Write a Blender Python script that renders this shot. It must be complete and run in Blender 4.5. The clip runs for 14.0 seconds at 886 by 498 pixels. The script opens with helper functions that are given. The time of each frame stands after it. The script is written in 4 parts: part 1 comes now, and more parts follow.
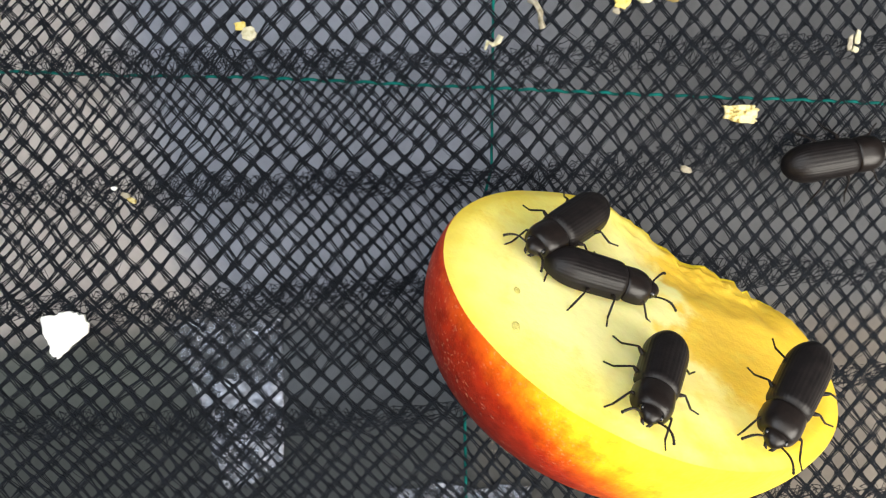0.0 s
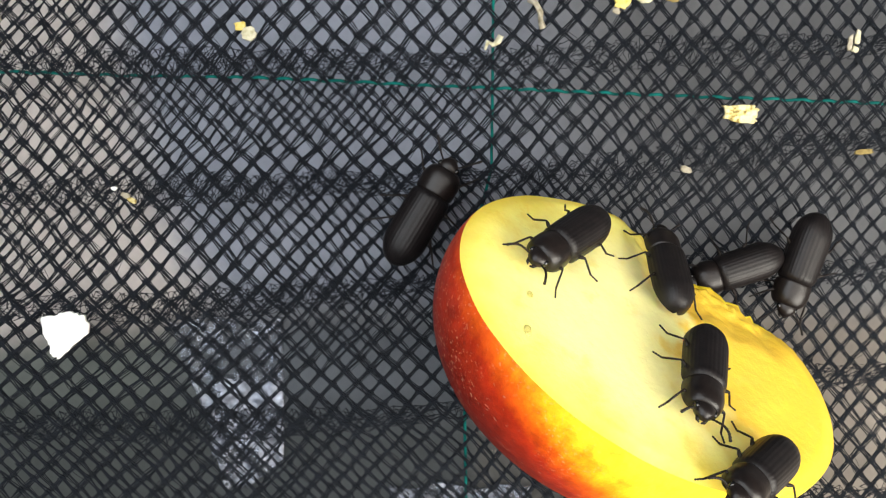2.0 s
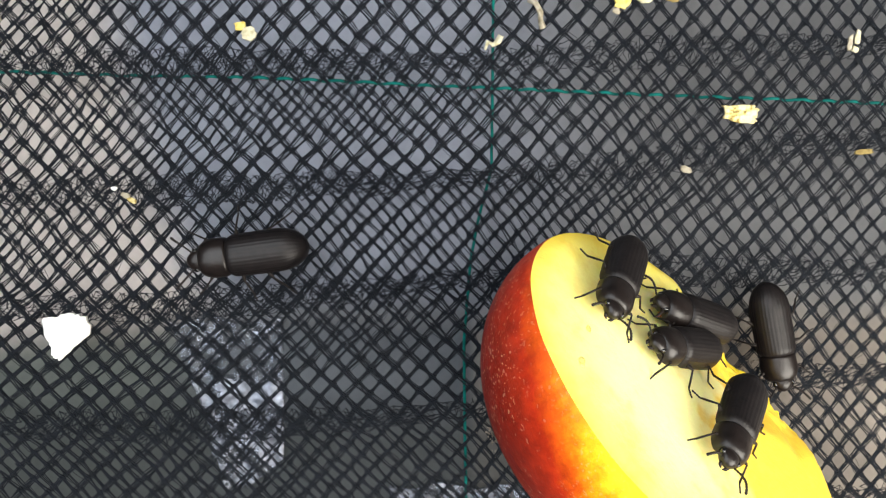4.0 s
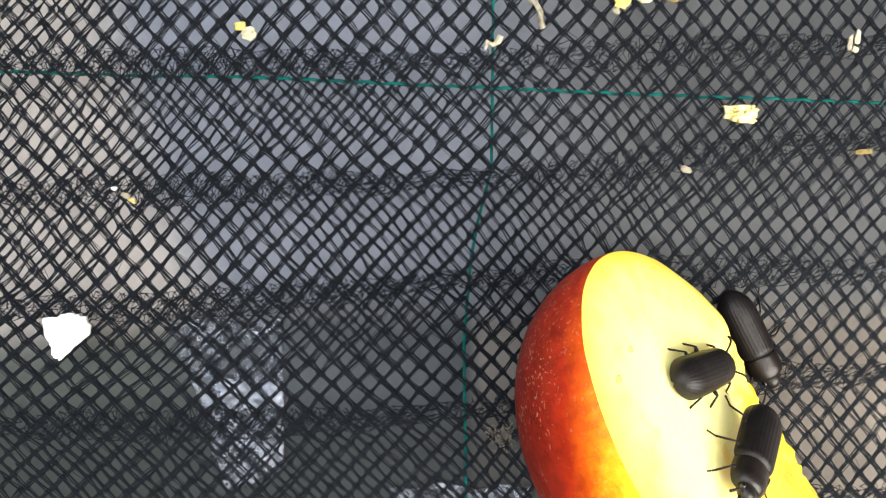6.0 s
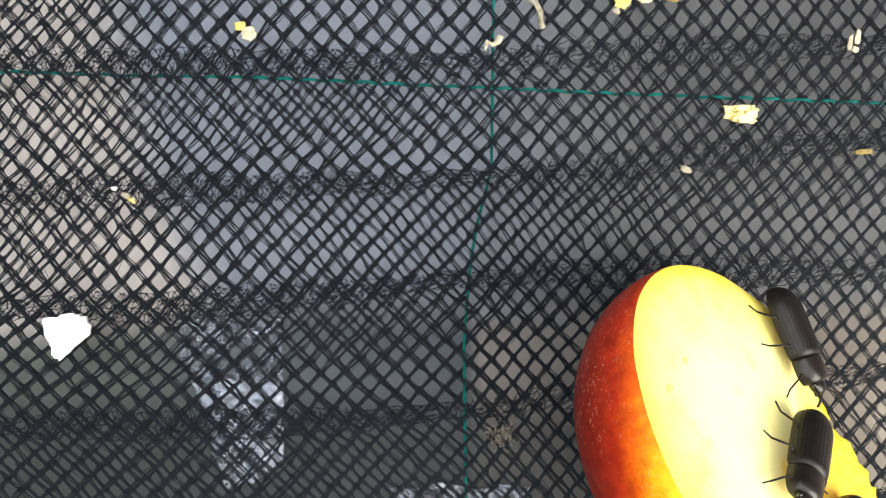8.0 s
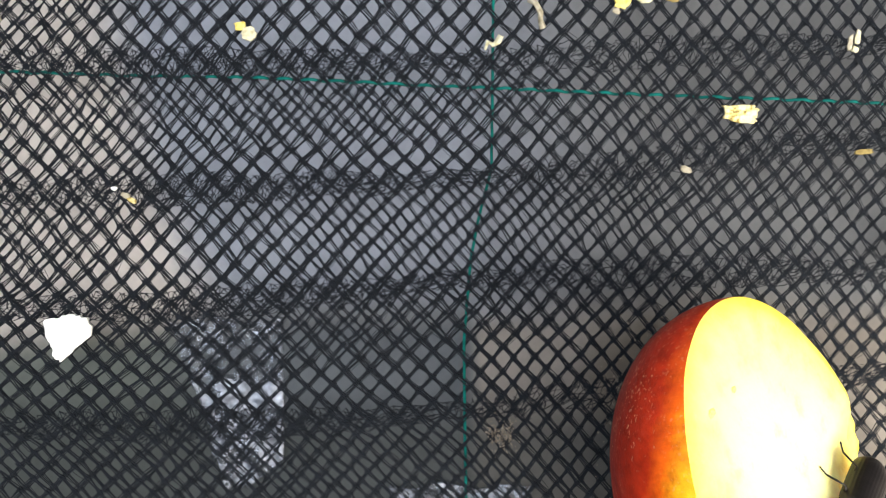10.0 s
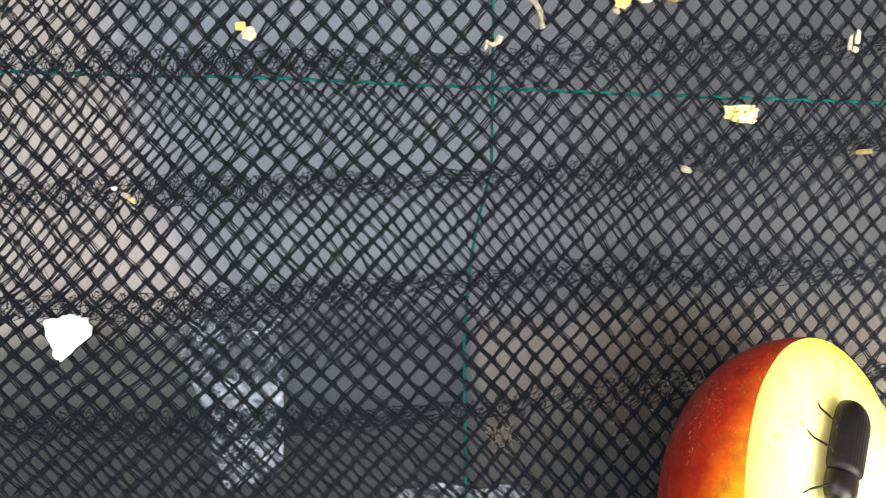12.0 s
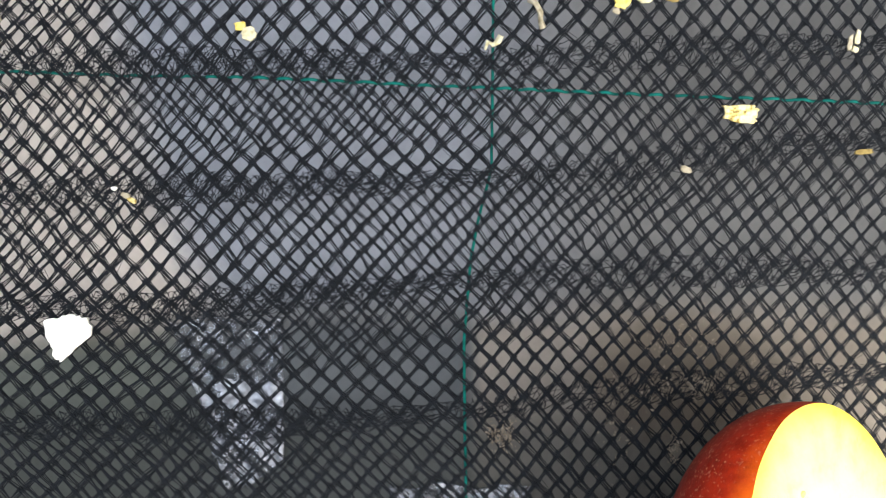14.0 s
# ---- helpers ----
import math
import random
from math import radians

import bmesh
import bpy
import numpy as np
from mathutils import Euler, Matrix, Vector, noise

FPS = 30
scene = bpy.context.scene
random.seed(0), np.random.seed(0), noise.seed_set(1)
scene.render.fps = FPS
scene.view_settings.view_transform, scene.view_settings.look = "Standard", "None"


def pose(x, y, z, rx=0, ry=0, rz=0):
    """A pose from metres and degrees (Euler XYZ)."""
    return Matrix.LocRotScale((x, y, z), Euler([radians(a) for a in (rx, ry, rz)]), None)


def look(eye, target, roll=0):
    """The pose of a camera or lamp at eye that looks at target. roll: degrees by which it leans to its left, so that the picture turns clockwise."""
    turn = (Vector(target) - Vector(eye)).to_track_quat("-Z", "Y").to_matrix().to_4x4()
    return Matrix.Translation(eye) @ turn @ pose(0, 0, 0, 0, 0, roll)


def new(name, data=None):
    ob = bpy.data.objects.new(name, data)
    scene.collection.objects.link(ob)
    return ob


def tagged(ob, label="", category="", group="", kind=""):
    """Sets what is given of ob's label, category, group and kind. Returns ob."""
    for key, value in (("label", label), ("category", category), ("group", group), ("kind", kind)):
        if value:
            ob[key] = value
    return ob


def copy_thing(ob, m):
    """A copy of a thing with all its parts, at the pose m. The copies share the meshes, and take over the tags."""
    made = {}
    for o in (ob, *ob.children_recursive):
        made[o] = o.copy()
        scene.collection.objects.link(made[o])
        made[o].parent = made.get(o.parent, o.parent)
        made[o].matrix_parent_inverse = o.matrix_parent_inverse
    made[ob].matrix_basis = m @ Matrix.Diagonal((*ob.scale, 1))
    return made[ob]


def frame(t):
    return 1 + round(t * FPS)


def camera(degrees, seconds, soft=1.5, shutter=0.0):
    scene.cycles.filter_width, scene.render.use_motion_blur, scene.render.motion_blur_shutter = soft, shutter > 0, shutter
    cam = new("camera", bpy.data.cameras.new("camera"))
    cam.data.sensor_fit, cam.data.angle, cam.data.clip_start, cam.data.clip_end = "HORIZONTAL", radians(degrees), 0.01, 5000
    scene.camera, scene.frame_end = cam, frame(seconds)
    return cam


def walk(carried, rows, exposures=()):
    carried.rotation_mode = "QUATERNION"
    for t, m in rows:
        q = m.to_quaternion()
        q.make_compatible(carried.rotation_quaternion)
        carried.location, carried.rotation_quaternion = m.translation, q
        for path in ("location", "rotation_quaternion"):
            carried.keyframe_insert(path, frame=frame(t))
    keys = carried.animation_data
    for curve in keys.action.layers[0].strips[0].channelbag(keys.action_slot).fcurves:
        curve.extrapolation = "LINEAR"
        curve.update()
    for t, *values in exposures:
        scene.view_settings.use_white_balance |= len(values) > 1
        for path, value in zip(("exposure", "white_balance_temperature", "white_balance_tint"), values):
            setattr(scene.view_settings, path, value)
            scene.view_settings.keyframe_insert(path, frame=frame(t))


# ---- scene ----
LENS, EYE = 50, 0.1287
cam = camera(LENS, 14.0, soft=1.15)
walk(cam, [(0, pose(0, 0, EYE)), (14, pose(0, 0, EYE))], exposures=[(0, -0.47), (2.0, -0.43), (5.4, -0.20), (14, -0.20)])


def spot(x, y):
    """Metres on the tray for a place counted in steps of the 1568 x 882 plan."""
    k = 2 * EYE * math.tan(radians(LENS / 2)) / 1568
    return (x - 784) * k, (441 - y) * k


STEP = spot(785, 441)[0]

# ---- world and lamps ----
world = bpy.data.worlds.new("room")
scene.world = world
world.use_nodes = True
wn = world.node_tree.nodes["Background"]
wn.inputs[0].default_value = (0.80, 0.88, 1.0, 1)
wn.inputs[1].default_value = 0.10


def area_lamp(name, eye, target, wide, tall, watts, colour):
    d = bpy.data.lights.new(name, "AREA")
    d.shape, d.size, d.size_y, d.energy, d.color = "RECTANGLE", wide, tall, watts, colour
    ob = new(name, d)
    ob.matrix_world = look(eye, target)
    return ob


area_lamp("desk_lamp_light", (0.155, -0.105, 0.140), (0.045, -0.035, 0.02), 0.16, 0.16, 1.45, (1.0, 0.945, 0.84))
# Unseen soft fill added overhead to lift the right side and soften shadows.
area_lamp("overhead_fill_light", (0.12, -0.04, 0.50), (0.05, -0.02, 0), 0.50, 0.36, 2.5, (1.0, 0.95, 0.89))
area_lamp("window_light", (-0.17, 0.07, 0.40), (-0.01, 0.0, 0), 0.50, 0.30, 2.6, (0.92, 0.965, 1.0))

# ---- materials ----


def material(name, rough=0.6, metal=0.0, spec=0.5):
    m = bpy.data.materials.new(name)
    m.use_nodes = True
    b = m.node_tree.nodes["Principled BSDF"]
    b.inputs["Roughness"].default_value, b.inputs["Metallic"].default_value = rough, metal
    b.inputs["Specular IOR Level"].default_value = spec
    return m, m.node_tree.nodes, m.node_tree.links, b


def coords(nodes):
    return nodes.new("ShaderNodeTexCoord").outputs["Object"]


def noise_tex(nodes, links, vec, scale, detail=3.0, rough=0.55):
    n = nodes.new("ShaderNodeTexNoise")
    n.inputs["Scale"].default_value, n.inputs["Detail"].default_value, n.inputs["Roughness"].default_value = scale, detail, rough
    links.new(vec, n.inputs["Vector"])
    return n.outputs["Fac"]


def ramp(nodes, links, fac, stops):
    r = nodes.new("ShaderNodeValToRGB")
    e = r.color_ramp.elements
    while len(e) < len(stops):
        e.new(0.5)
    for k, (p, c) in zip(e, stops):
        k.position, k.color = p, (*c, 1)
    links.new(fac, r.inputs["Fac"])
    return r.outputs["Color"]


def mix(nodes, links, fac, a, b, mode="MIX"):
    n = nodes.new("ShaderNodeMix")
    n.data_type, n.blend_type = "RGBA", mode
    for key, v in (("Factor", fac), ("A", a), ("B", b)):
        s = [i for i in n.inputs if i.name == key and (i.type == "RGBA" or key == "Factor" and i.type == "VALUE")][0]
        if isinstance(v, (int, float)):
            s.default_value = v
        elif isinstance(v, tuple):
            s.default_value = (*v, 1)
        else:
            links.new(v, s)
    return [o for o in n.outputs if o.type == "RGBA"][0]


def calc(nodes, links, op, a, b=None, clamp=False):
    n = nodes.new("ShaderNodeMath")
    n.operation, n.use_clamp = op, clamp
    for i, v in enumerate((a, b)):
        if isinstance(v, (int, float)):
            n.inputs[i].default_value = v
        elif v is not None:
            links.new(v, n.inputs[i])
    return n.outputs[0]


def span(nodes, links, v, lo, hi):
    n = nodes.new("ShaderNodeMapRange")
    n.interpolation_type = "SMOOTHSTEP"
    links.new(v, n.inputs["Value"])
    n.inputs["From Min"].default_value, n.inputs["From Max"].default_value = lo, hi
    return n.outputs["Result"]


def split(nodes, links, vec):
    n = nodes.new("ShaderNodeSeparateXYZ")
    links.new(vec, n.inputs[0])
    return n.outputs


def bump(nodes, links, b, height, strength, distance):
    n = nodes.new("ShaderNodeBump")
    n.inputs["Strength"].default_value, n.inputs["Distance"].default_value = strength, distance
    links.new(height, n.inputs["Height"])
    links.new(n.outputs["Normal"], b.inputs["Normal"])


def tray_material():
    m, n, l, b = material("dull_grey_metal_sheet", 0.50, 0.35)
    v = coords(n)
    x, y, z = split(n, l, v)
    cloud = noise_tex(n, l, v, 26, 3)
    # Uneven light over the sheet is put into its colour by place.
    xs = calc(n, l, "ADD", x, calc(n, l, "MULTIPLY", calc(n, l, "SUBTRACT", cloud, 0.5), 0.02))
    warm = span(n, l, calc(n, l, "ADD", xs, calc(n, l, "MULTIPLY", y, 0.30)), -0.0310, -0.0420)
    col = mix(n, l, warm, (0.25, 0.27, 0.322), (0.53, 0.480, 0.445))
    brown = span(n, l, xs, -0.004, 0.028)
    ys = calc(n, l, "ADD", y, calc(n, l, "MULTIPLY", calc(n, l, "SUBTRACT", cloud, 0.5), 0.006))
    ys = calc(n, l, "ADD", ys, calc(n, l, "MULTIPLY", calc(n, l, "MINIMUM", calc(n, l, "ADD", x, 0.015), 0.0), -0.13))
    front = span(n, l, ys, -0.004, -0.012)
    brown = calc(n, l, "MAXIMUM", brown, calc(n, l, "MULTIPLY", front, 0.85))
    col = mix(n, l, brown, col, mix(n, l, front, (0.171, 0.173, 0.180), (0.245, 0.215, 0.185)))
    # Painted shade over the left front, darker still towards the near edge.
    front_shade = calc(n, l, "MULTIPLY", span(n, l, ys, -0.004, -0.012), span(n, l, x, 0.0060, 0.0030))
    col = mix(n, l, front_shade, col, mix(n, l, span(n, l, xs, -0.026, -0.046), (0.088, 0.100, 0.116), (0.092, 0.104, 0.094)))
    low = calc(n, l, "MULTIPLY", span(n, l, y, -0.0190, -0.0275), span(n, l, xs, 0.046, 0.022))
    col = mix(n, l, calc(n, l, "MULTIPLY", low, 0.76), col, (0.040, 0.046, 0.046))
    far = calc(n, l, "ADD", calc(n, l, "POWER", calc(n, l, "DIVIDE", calc(n, l, "SUBTRACT", x, 0.0345), 0.017), 2.0),
               calc(n, l, "POWER", calc(n, l, "DIVIDE", calc(n, l, "ADD", y, 0.0185), 0.0105), 2.0))
    juice = span(n, l, calc(n, l, "ADD", far, calc(n, l, "MULTIPLY", cloud, 0.8)), 1.5, 0.7)
    col = mix(n, l, calc(n, l, "MULTIPLY", juice, 0.6), col, (0.105, 0.080, 0.058))
    grain = noise_tex(n, l, v, 420, 4)
    col = mix(n, l, 1.0, col, ramp(n, l, grain, [(0.3, (0.86, 0.86, 0.86)), (0.7, (1.06, 1.06, 1.06))]), "MULTIPLY")
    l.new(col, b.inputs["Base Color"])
    bump(n, l, b, noise_tex(n, l, v, 500, 3), 0.12, 0.0003)
    return m


def net_material(name, dark, light):
    m, n, l, b = material(name, 0.68, 0, 0.14)
    v = coords(n)
    f = noise_tex(n, l, v, 700, 3)
    l.new(ramp(n, l, f, [(0.3, dark), (0.75, light)]), b.inputs["Base Color"])
    return m


def skin_material():
    m, n, l, b = material("red_apple_skin", 0.42, 0, 0.30)
    v = coords(n)
    x, y, z = split(n, l, v)
    big = noise_tex(n, l, v, 110, 3)
    st = n.new("ShaderNodeMapping")
    st.inputs["Scale"].default_value = (1.0, 0.25, 0.25)
    l.new(v, st.inputs["Vector"])
    streak = noise_tex(n, l, st.outputs[0], 900, 3)
    wob = calc(n, l, "MULTIPLY", calc(n, l, "SUBTRACT", calc(n, l, "ADD", big, streak), 1.0), 0.006)
    along = calc(n, l, "ADD", x, wob)
    # Skin tone plus painted shade: orange near the cut, dark red away.
    rim = span(n, l, z, -0.014, 0.0015)
    along = calc(n, l, "ADD", along, calc(n, l, "MULTIPLY", rim, 0.024))
    f = span(n, l, along, -0.020, 0.026)
    col = ramp(n, l, f, [(0.0, (0.235, 0.016, 0.009)), (0.28, (0.50, 0.030, 0.006)), (0.48, (0.80, 0.12, 0.004)), (0.68, (0.85, 0.42, 0.01)), (0.88, (0.86, 0.66, 0.03))])
    wave = n.new("ShaderNodeTexNoise")
    wave.inputs["Scale"].default_value = 1500
    l.new(v, wave.inputs["Vector"])
    bend = n.new("ShaderNodeVectorMath")
    bend.operation = "MULTIPLY_ADD"
    l.new(wave.outputs["Color"], bend.inputs[0])
    bend.inputs[1].default_value = (0.0011, 0.0011, 0.0011)
    l.new(v, bend.inputs[2])
    vo = n.new("ShaderNodeTexVoronoi")
    vo.inputs["Scale"].default_value = 900
    l.new(bend.outputs[0], vo.inputs["Vector"])
    patch = span(n, l, noise_tex(n, l, v, 160, 2), 0.38, 0.60)
    dots = calc(n, l, "MULTIPLY", span(n, l, calc(n, l, "ADD", vo.outputs["Distance"], calc(n, l, "MULTIPLY", streak, 0.22)), 0.33, 0.24), patch)
    col = mix(n, l, calc(n, l, "MULTIPLY", dots, calc(n, l, "MULTIPLY", calc(n, l, "SUBTRACT", 1.0, f), 0.30)), col, (0.85, 0.46, 0.30))
    mott = noise_tex(n, l, v, 420, 4, 0.65)
    col = mix(n, l, 1.0, col, ramp(n, l, mott, [(0.28, (0.62, 0.55, 0.5)), (0.55, (1.0, 1.0, 1.0)), (0.75, (1.15, 1.25, 1.2))]), "MULTIPLY")
    fine = n.new("ShaderNodeTexVoronoi")
    fine.inputs["Scale"].default_value = 1700
    l.new(bend.outputs[0], fine.inputs["Vector"])
    col = mix(n, l, calc(n, l, "MULTIPLY", calc(n, l, "MULTIPLY", span(n, l, fine.outputs["Distance"], 0.32, 0.14), span(n, l, big, 0.38, 0.62)), calc(n, l, "MULTIPLY", calc(n, l, "SUBTRACT", 1.0, f), 0.6)), col, (0.80, 0.45, 0.25))
    l.new(col, b.inputs["Base Color"])
    bump(n, l, b, noise_tex(n, l, v, 800, 3), 0.25, 0.0004)
    return m


def flesh_material():
    m, n, l, b = material("pale_yellow_apple_flesh", 0.55, 0, 0.22)
    v = coords(n)
    x, y, z = split(n, l, v)
    cells = noise_tex(n, l, v, 260, 4)
    soft = noise_tex(n, l, v, 70, 3)
    u2 = calc(n, l, "POWER", calc(n, l, "DIVIDE", x, 0.0252), 2.0)
    v2 = calc(n, l, "POWER", calc(n, l, "DIVIDE", y, 0.0190), 2.0)
    rim = calc(n, l, "ADD", calc(n, l, "ADD", u2, v2), calc(n, l, "MULTIPLY", calc(n, l, "SUBTRACT", soft, 0.5), 0.55))
    col = mix(n, l, span(n, l, cells, 0.35, 0.7), (0.91, 0.81, 0.21), (0.90, 0.75, 0.15))
    patch = noise_tex(n, l, v, 480, 4, 0.7)
    col = mix(n, l, calc(n, l, "MULTIPLY", span(n, l, patch, 0.50, 0.66), span(n, l, soft, 0.40, 0.62)), col, (0.86, 0.66, 0.12))
    ripe = span(n, l, calc(n, l, "ADD", x, calc(n, l, "MULTIPLY", calc(n, l, "SUBTRACT", calc(n, l, "ADD", soft, cells), 1.0), 0.022)), -0.002, 0.013)
    col = mix(n, l, span(n, l, rim, 0.85, 0.20), col, (0.94, 0.86, 0.36))
    col = mix(n, l, calc(n, l, "MULTIPLY", ripe, 0.5), col, (0.89, 0.62, 0.06))
    col = mix(n, l, span(n, l, rim, 0.70, 1.14), col, (0.88, 0.63, 0.055))
    fold = calc(n, l, "MULTIPLY", calc(n, l, "MINIMUM", calc(n, l, "ADD", y, 0.002), 0.0), 1.1)
    bite = span(n, l, calc(n, l, "ADD", calc(n, l, "ADD", x, fold), calc(n, l, "MULTIPLY", calc(n, l, "SUBTRACT", calc(n, l, "ADD", soft, cells), 1.0), 0.012)), 0.001, 0.0055)
    col = mix(n, l, calc(n, l, "MULTIPLY", bite, 0.92), col, (0.85, 0.53, 0.045))
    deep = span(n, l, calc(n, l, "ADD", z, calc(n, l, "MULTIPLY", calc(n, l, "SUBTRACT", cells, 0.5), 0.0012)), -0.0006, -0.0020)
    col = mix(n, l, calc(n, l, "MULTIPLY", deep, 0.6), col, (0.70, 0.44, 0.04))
    col = mix(n, l, calc(n, l, "MULTIPLY", span(n, l, cells, 0.56, 0.70), 0.38), col, (0.80, 0.62, 0.10))
    l.new(col, b.inputs["Base Color"])
    b.inputs["Subsurface Weight"].default_value = 0.35
    b.inputs["Subsurface Radius"].default_value = (0.004, 0.003, 0.0008)
    b.inputs["Subsurface Scale"].default_value = 1.0
    bump(n, l, b, calc(n, l, "ADD", noise_tex(n, l, v, 700, 4), calc(n, l, "MULTIPLY", bite, noise_tex(n, l, v, 330, 4))), 0.27, 0.0004)
    return m


def shell_material(name, dark, light, rough, spec=0.5):
    m, n, l, b = material(name, rough, 0, spec)
    v = coords(n)
    f = noise_tex(n, l, v, 900, 4)
    l.new(ramp(n, l, f, [(0.3, dark), (0.75, light)]), b.inputs["Base Color"])
    bump(n, l, b, noise_tex(n, l, v, 2600, 2), 0.25, 0.00008)
    return m


def flake_material(name, a, c, pit=None):
    m, n, l, b = material(name, 0.7, 0, 0.3)
    v = coords(n)
    f = noise_tex(n, l, v, 1100, 5, 0.65)
    l.new(ramp(n, l, f, ([(0.39, pit), (0.45, a)] if pit else [(0.34, a)]) + [(0.58, c)]), b.inputs["Base Color"])
    bump(n, l, b, f, 0.8, 0.0004)
    return m


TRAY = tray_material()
NET = net_material("black_net_yarn", (0.0042, 0.0056, 0.0085), (0.012, 0.0148, 0.021))
GREEN = net_material("teal_marker_yarn", (0.0, 0.060, 0.054), (0.003, 0.145, 0.125))
SKIN, FLESH = skin_material(), flesh_material()
SPECK = flake_material("brown_green_speck", (0.50, 0.44, 0.08), (0.68, 0.60, 0.18))
WING = shell_material("black_wing_case", (0.0050, 0.0042, 0.0044), (0.0125, 0.0096, 0.0096), 0.43, 0.26)
CHEST = shell_material("black_brown_chest_plate", (0.0055, 0.0042, 0.0040), (0.014, 0.0098, 0.0086), 0.33, 0.34)
LIMB = shell_material("dark_brown_limb", (0.005, 0.0035, 0.003), (0.014, 0.009, 0.007), 0.5, 0.25)
BELLY = shell_material("red_brown_belly", (0.03, 0.010, 0.004), (0.07, 0.022, 0.008), 0.4)
EYEM = shell_material("black_eye", (0.004, 0.004, 0.004), (0.008, 0.008, 0.008), 0.15, 0.7)
BRAN = flake_material("yellow_bran", (0.46, 0.36, 0.11), (0.68, 0.61, 0.36), (0.16, 0.11, 0.03))
PALE = flake_material("pale_bran", (0.36, 0.33, 0.19), (0.58, 0.55, 0.40))
GOLD = flake_material("golden_bran", (0.56, 0.42, 0.07), (0.70, 0.58, 0.20))
WHITE = flake_material("white_chip", (0.92, 0.91, 0.84), (0.98, 0.98, 0.95))
HUSK = flake_material("orange_husk", (0.16, 0.11, 0.03), (0.30, 0.23, 0.08))
PULP = flake_material("dried_pulp", (0.09, 0.068, 0.05), (0.30, 0.255, 0.205))
STRAW = flake_material("pale_straw", (0.20, 0.17, 0.11), (0.44, 0.40, 0.31))


# ---- mesh helpers ----


def link_mesh(name, me, mat, parent=None, label="", smooth=True):
    me.materials.append(mat)
    if smooth:
        me.polygons.foreach_set("use_smooth", [True] * len(me.polygons))
    ob = new(name, me)
    ob.parent = parent
    if label:
        ob["label"] = label
    return ob


def from_lists(name, verts, faces, mat, parent=None, label="", smooth=True):
    me = bpy.data.meshes.new(name)
    me.from_pydata([tuple(v) for v in verts], [], [tuple(f) for f in faces])
    me.validate()
    return link_mesh(name, me, mat, parent, label, smooth)


def part(name, bm, mat, parent, label="", smooth=True):
    bmesh.ops.recalc_face_normals(bm, faces=bm.faces[:])
    me = bpy.data.meshes.new(name)
    bm.to_mesh(me)
    bm.free()
    return link_mesh(name, me, mat, parent, label, smooth)


def tubes(paths, radii, sides=4):
    """Many thin tubes at once. paths: n x k x 3, radii: n x k."""
    paths, radii = np.asarray(paths), np.asarray(radii)
    n, k, _ = paths.shape
    tan = np.gradient(paths, axis=1)
    tan /= np.linalg.norm(tan, axis=2, keepdims=True) + 1e-12
    side = np.cross(tan, [0.0, 0.0, 1.0])
    side /= np.linalg.norm(side, axis=2, keepdims=True) + 1e-12
    up = np.cross(side, tan)
    a = np.arange(sides) * 2 * np.pi / sides + 0.4
    ring = paths[:, :, None] + radii[:, :, None, None] * (np.cos(a)[:, None] * side[:, :, None] + np.sin(a)[:, None] * up[:, :, None])
    idx = np.arange(n * k * sides).reshape(n, k, sides)
    nxt = np.roll(idx, -1, 2)
    faces = np.stack([idx[:, :-1], nxt[:, :-1], nxt[:, 1:], idx[:, 1:]], -1).reshape(-1, 4)
    return ring.reshape(-1, 3), faces


def tube_bm(bm, pts, radii, sides=8):
    """A closed round limb through pts."""
    pts = [Vector(p) for p in pts]
    rings = []
    for i, p in enumerate(pts):
        t = (pts[min(i + 1, len(pts) - 1)] - pts[max(i - 1, 0)]).normalized()
        s = t.cross(Vector((0.3, 0.2, 1))).normalized()
        u = s.cross(t)
        rings.append([bm.verts.new(p + radii[i] * (math.cos(a) * s + math.sin(a) * u)) for a in (2 * math.pi * j / sides for j in range(sides))])
    for a, b in zip(rings, rings[1:]):
        for j in range(sides):
            bm.faces.new((a[j], a[(j + 1) % sides], b[(j + 1) % sides], b[j]))
    bm.faces.new(rings[0][::-1])
    bm.faces.new(rings[-1])


# ---- tray under the net ----


def tray():
    bm = bmesh.new()
    bmesh.ops.create_grid(bm, x_segments=60, y_segments=60, size=0.30)
    for v in bm.verts:
        v.co.z = -0.0060 + 0.0003 * noise.noise(v.co * 30)
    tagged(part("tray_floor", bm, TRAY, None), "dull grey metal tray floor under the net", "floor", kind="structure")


tray()


# ---- folded net ----
# rows of knots: the plan of some rows and columns of the mesh, as the slack cloth lies
COLUMNS = (-16, -6, 0, 6.5, 12, 18, 28)
ROWS = (-6, 0, 9, 17, 27, 47)
ROW_X = ((-175, 277, 545, 836, 1082, 1325, 1705), (-175, 277, 545, 836, 1082, 1325, 1705), (-164, 288, 559, 848, 1074, 1312, 1687),
         (-160, 282, 547, 829, 1055, 1291, 1666), (-194, 274, 542, 831, 1040, 1269, 1649), (-194, 274, 542, 831, 1040, 1269, 1649))
ROW_Y = ((-83, -83, -83, -85, -88, -80, -80), (67, 67, 67, 65, 55, 62, 62), (301, 298, 286, 274, 262, 266, 264),
         (504, 500, 481, 464, 451, 443, 441), (705, 711, 706, 683, 668, 661, 658), (1159, 1165, 1160, 1137, 1122, 1110, 1105))
# dense seams that cross the cloth, in plan steps
SEAM_X = (-330, 0, 300, 550, 800, 1050, 1300, 1900)
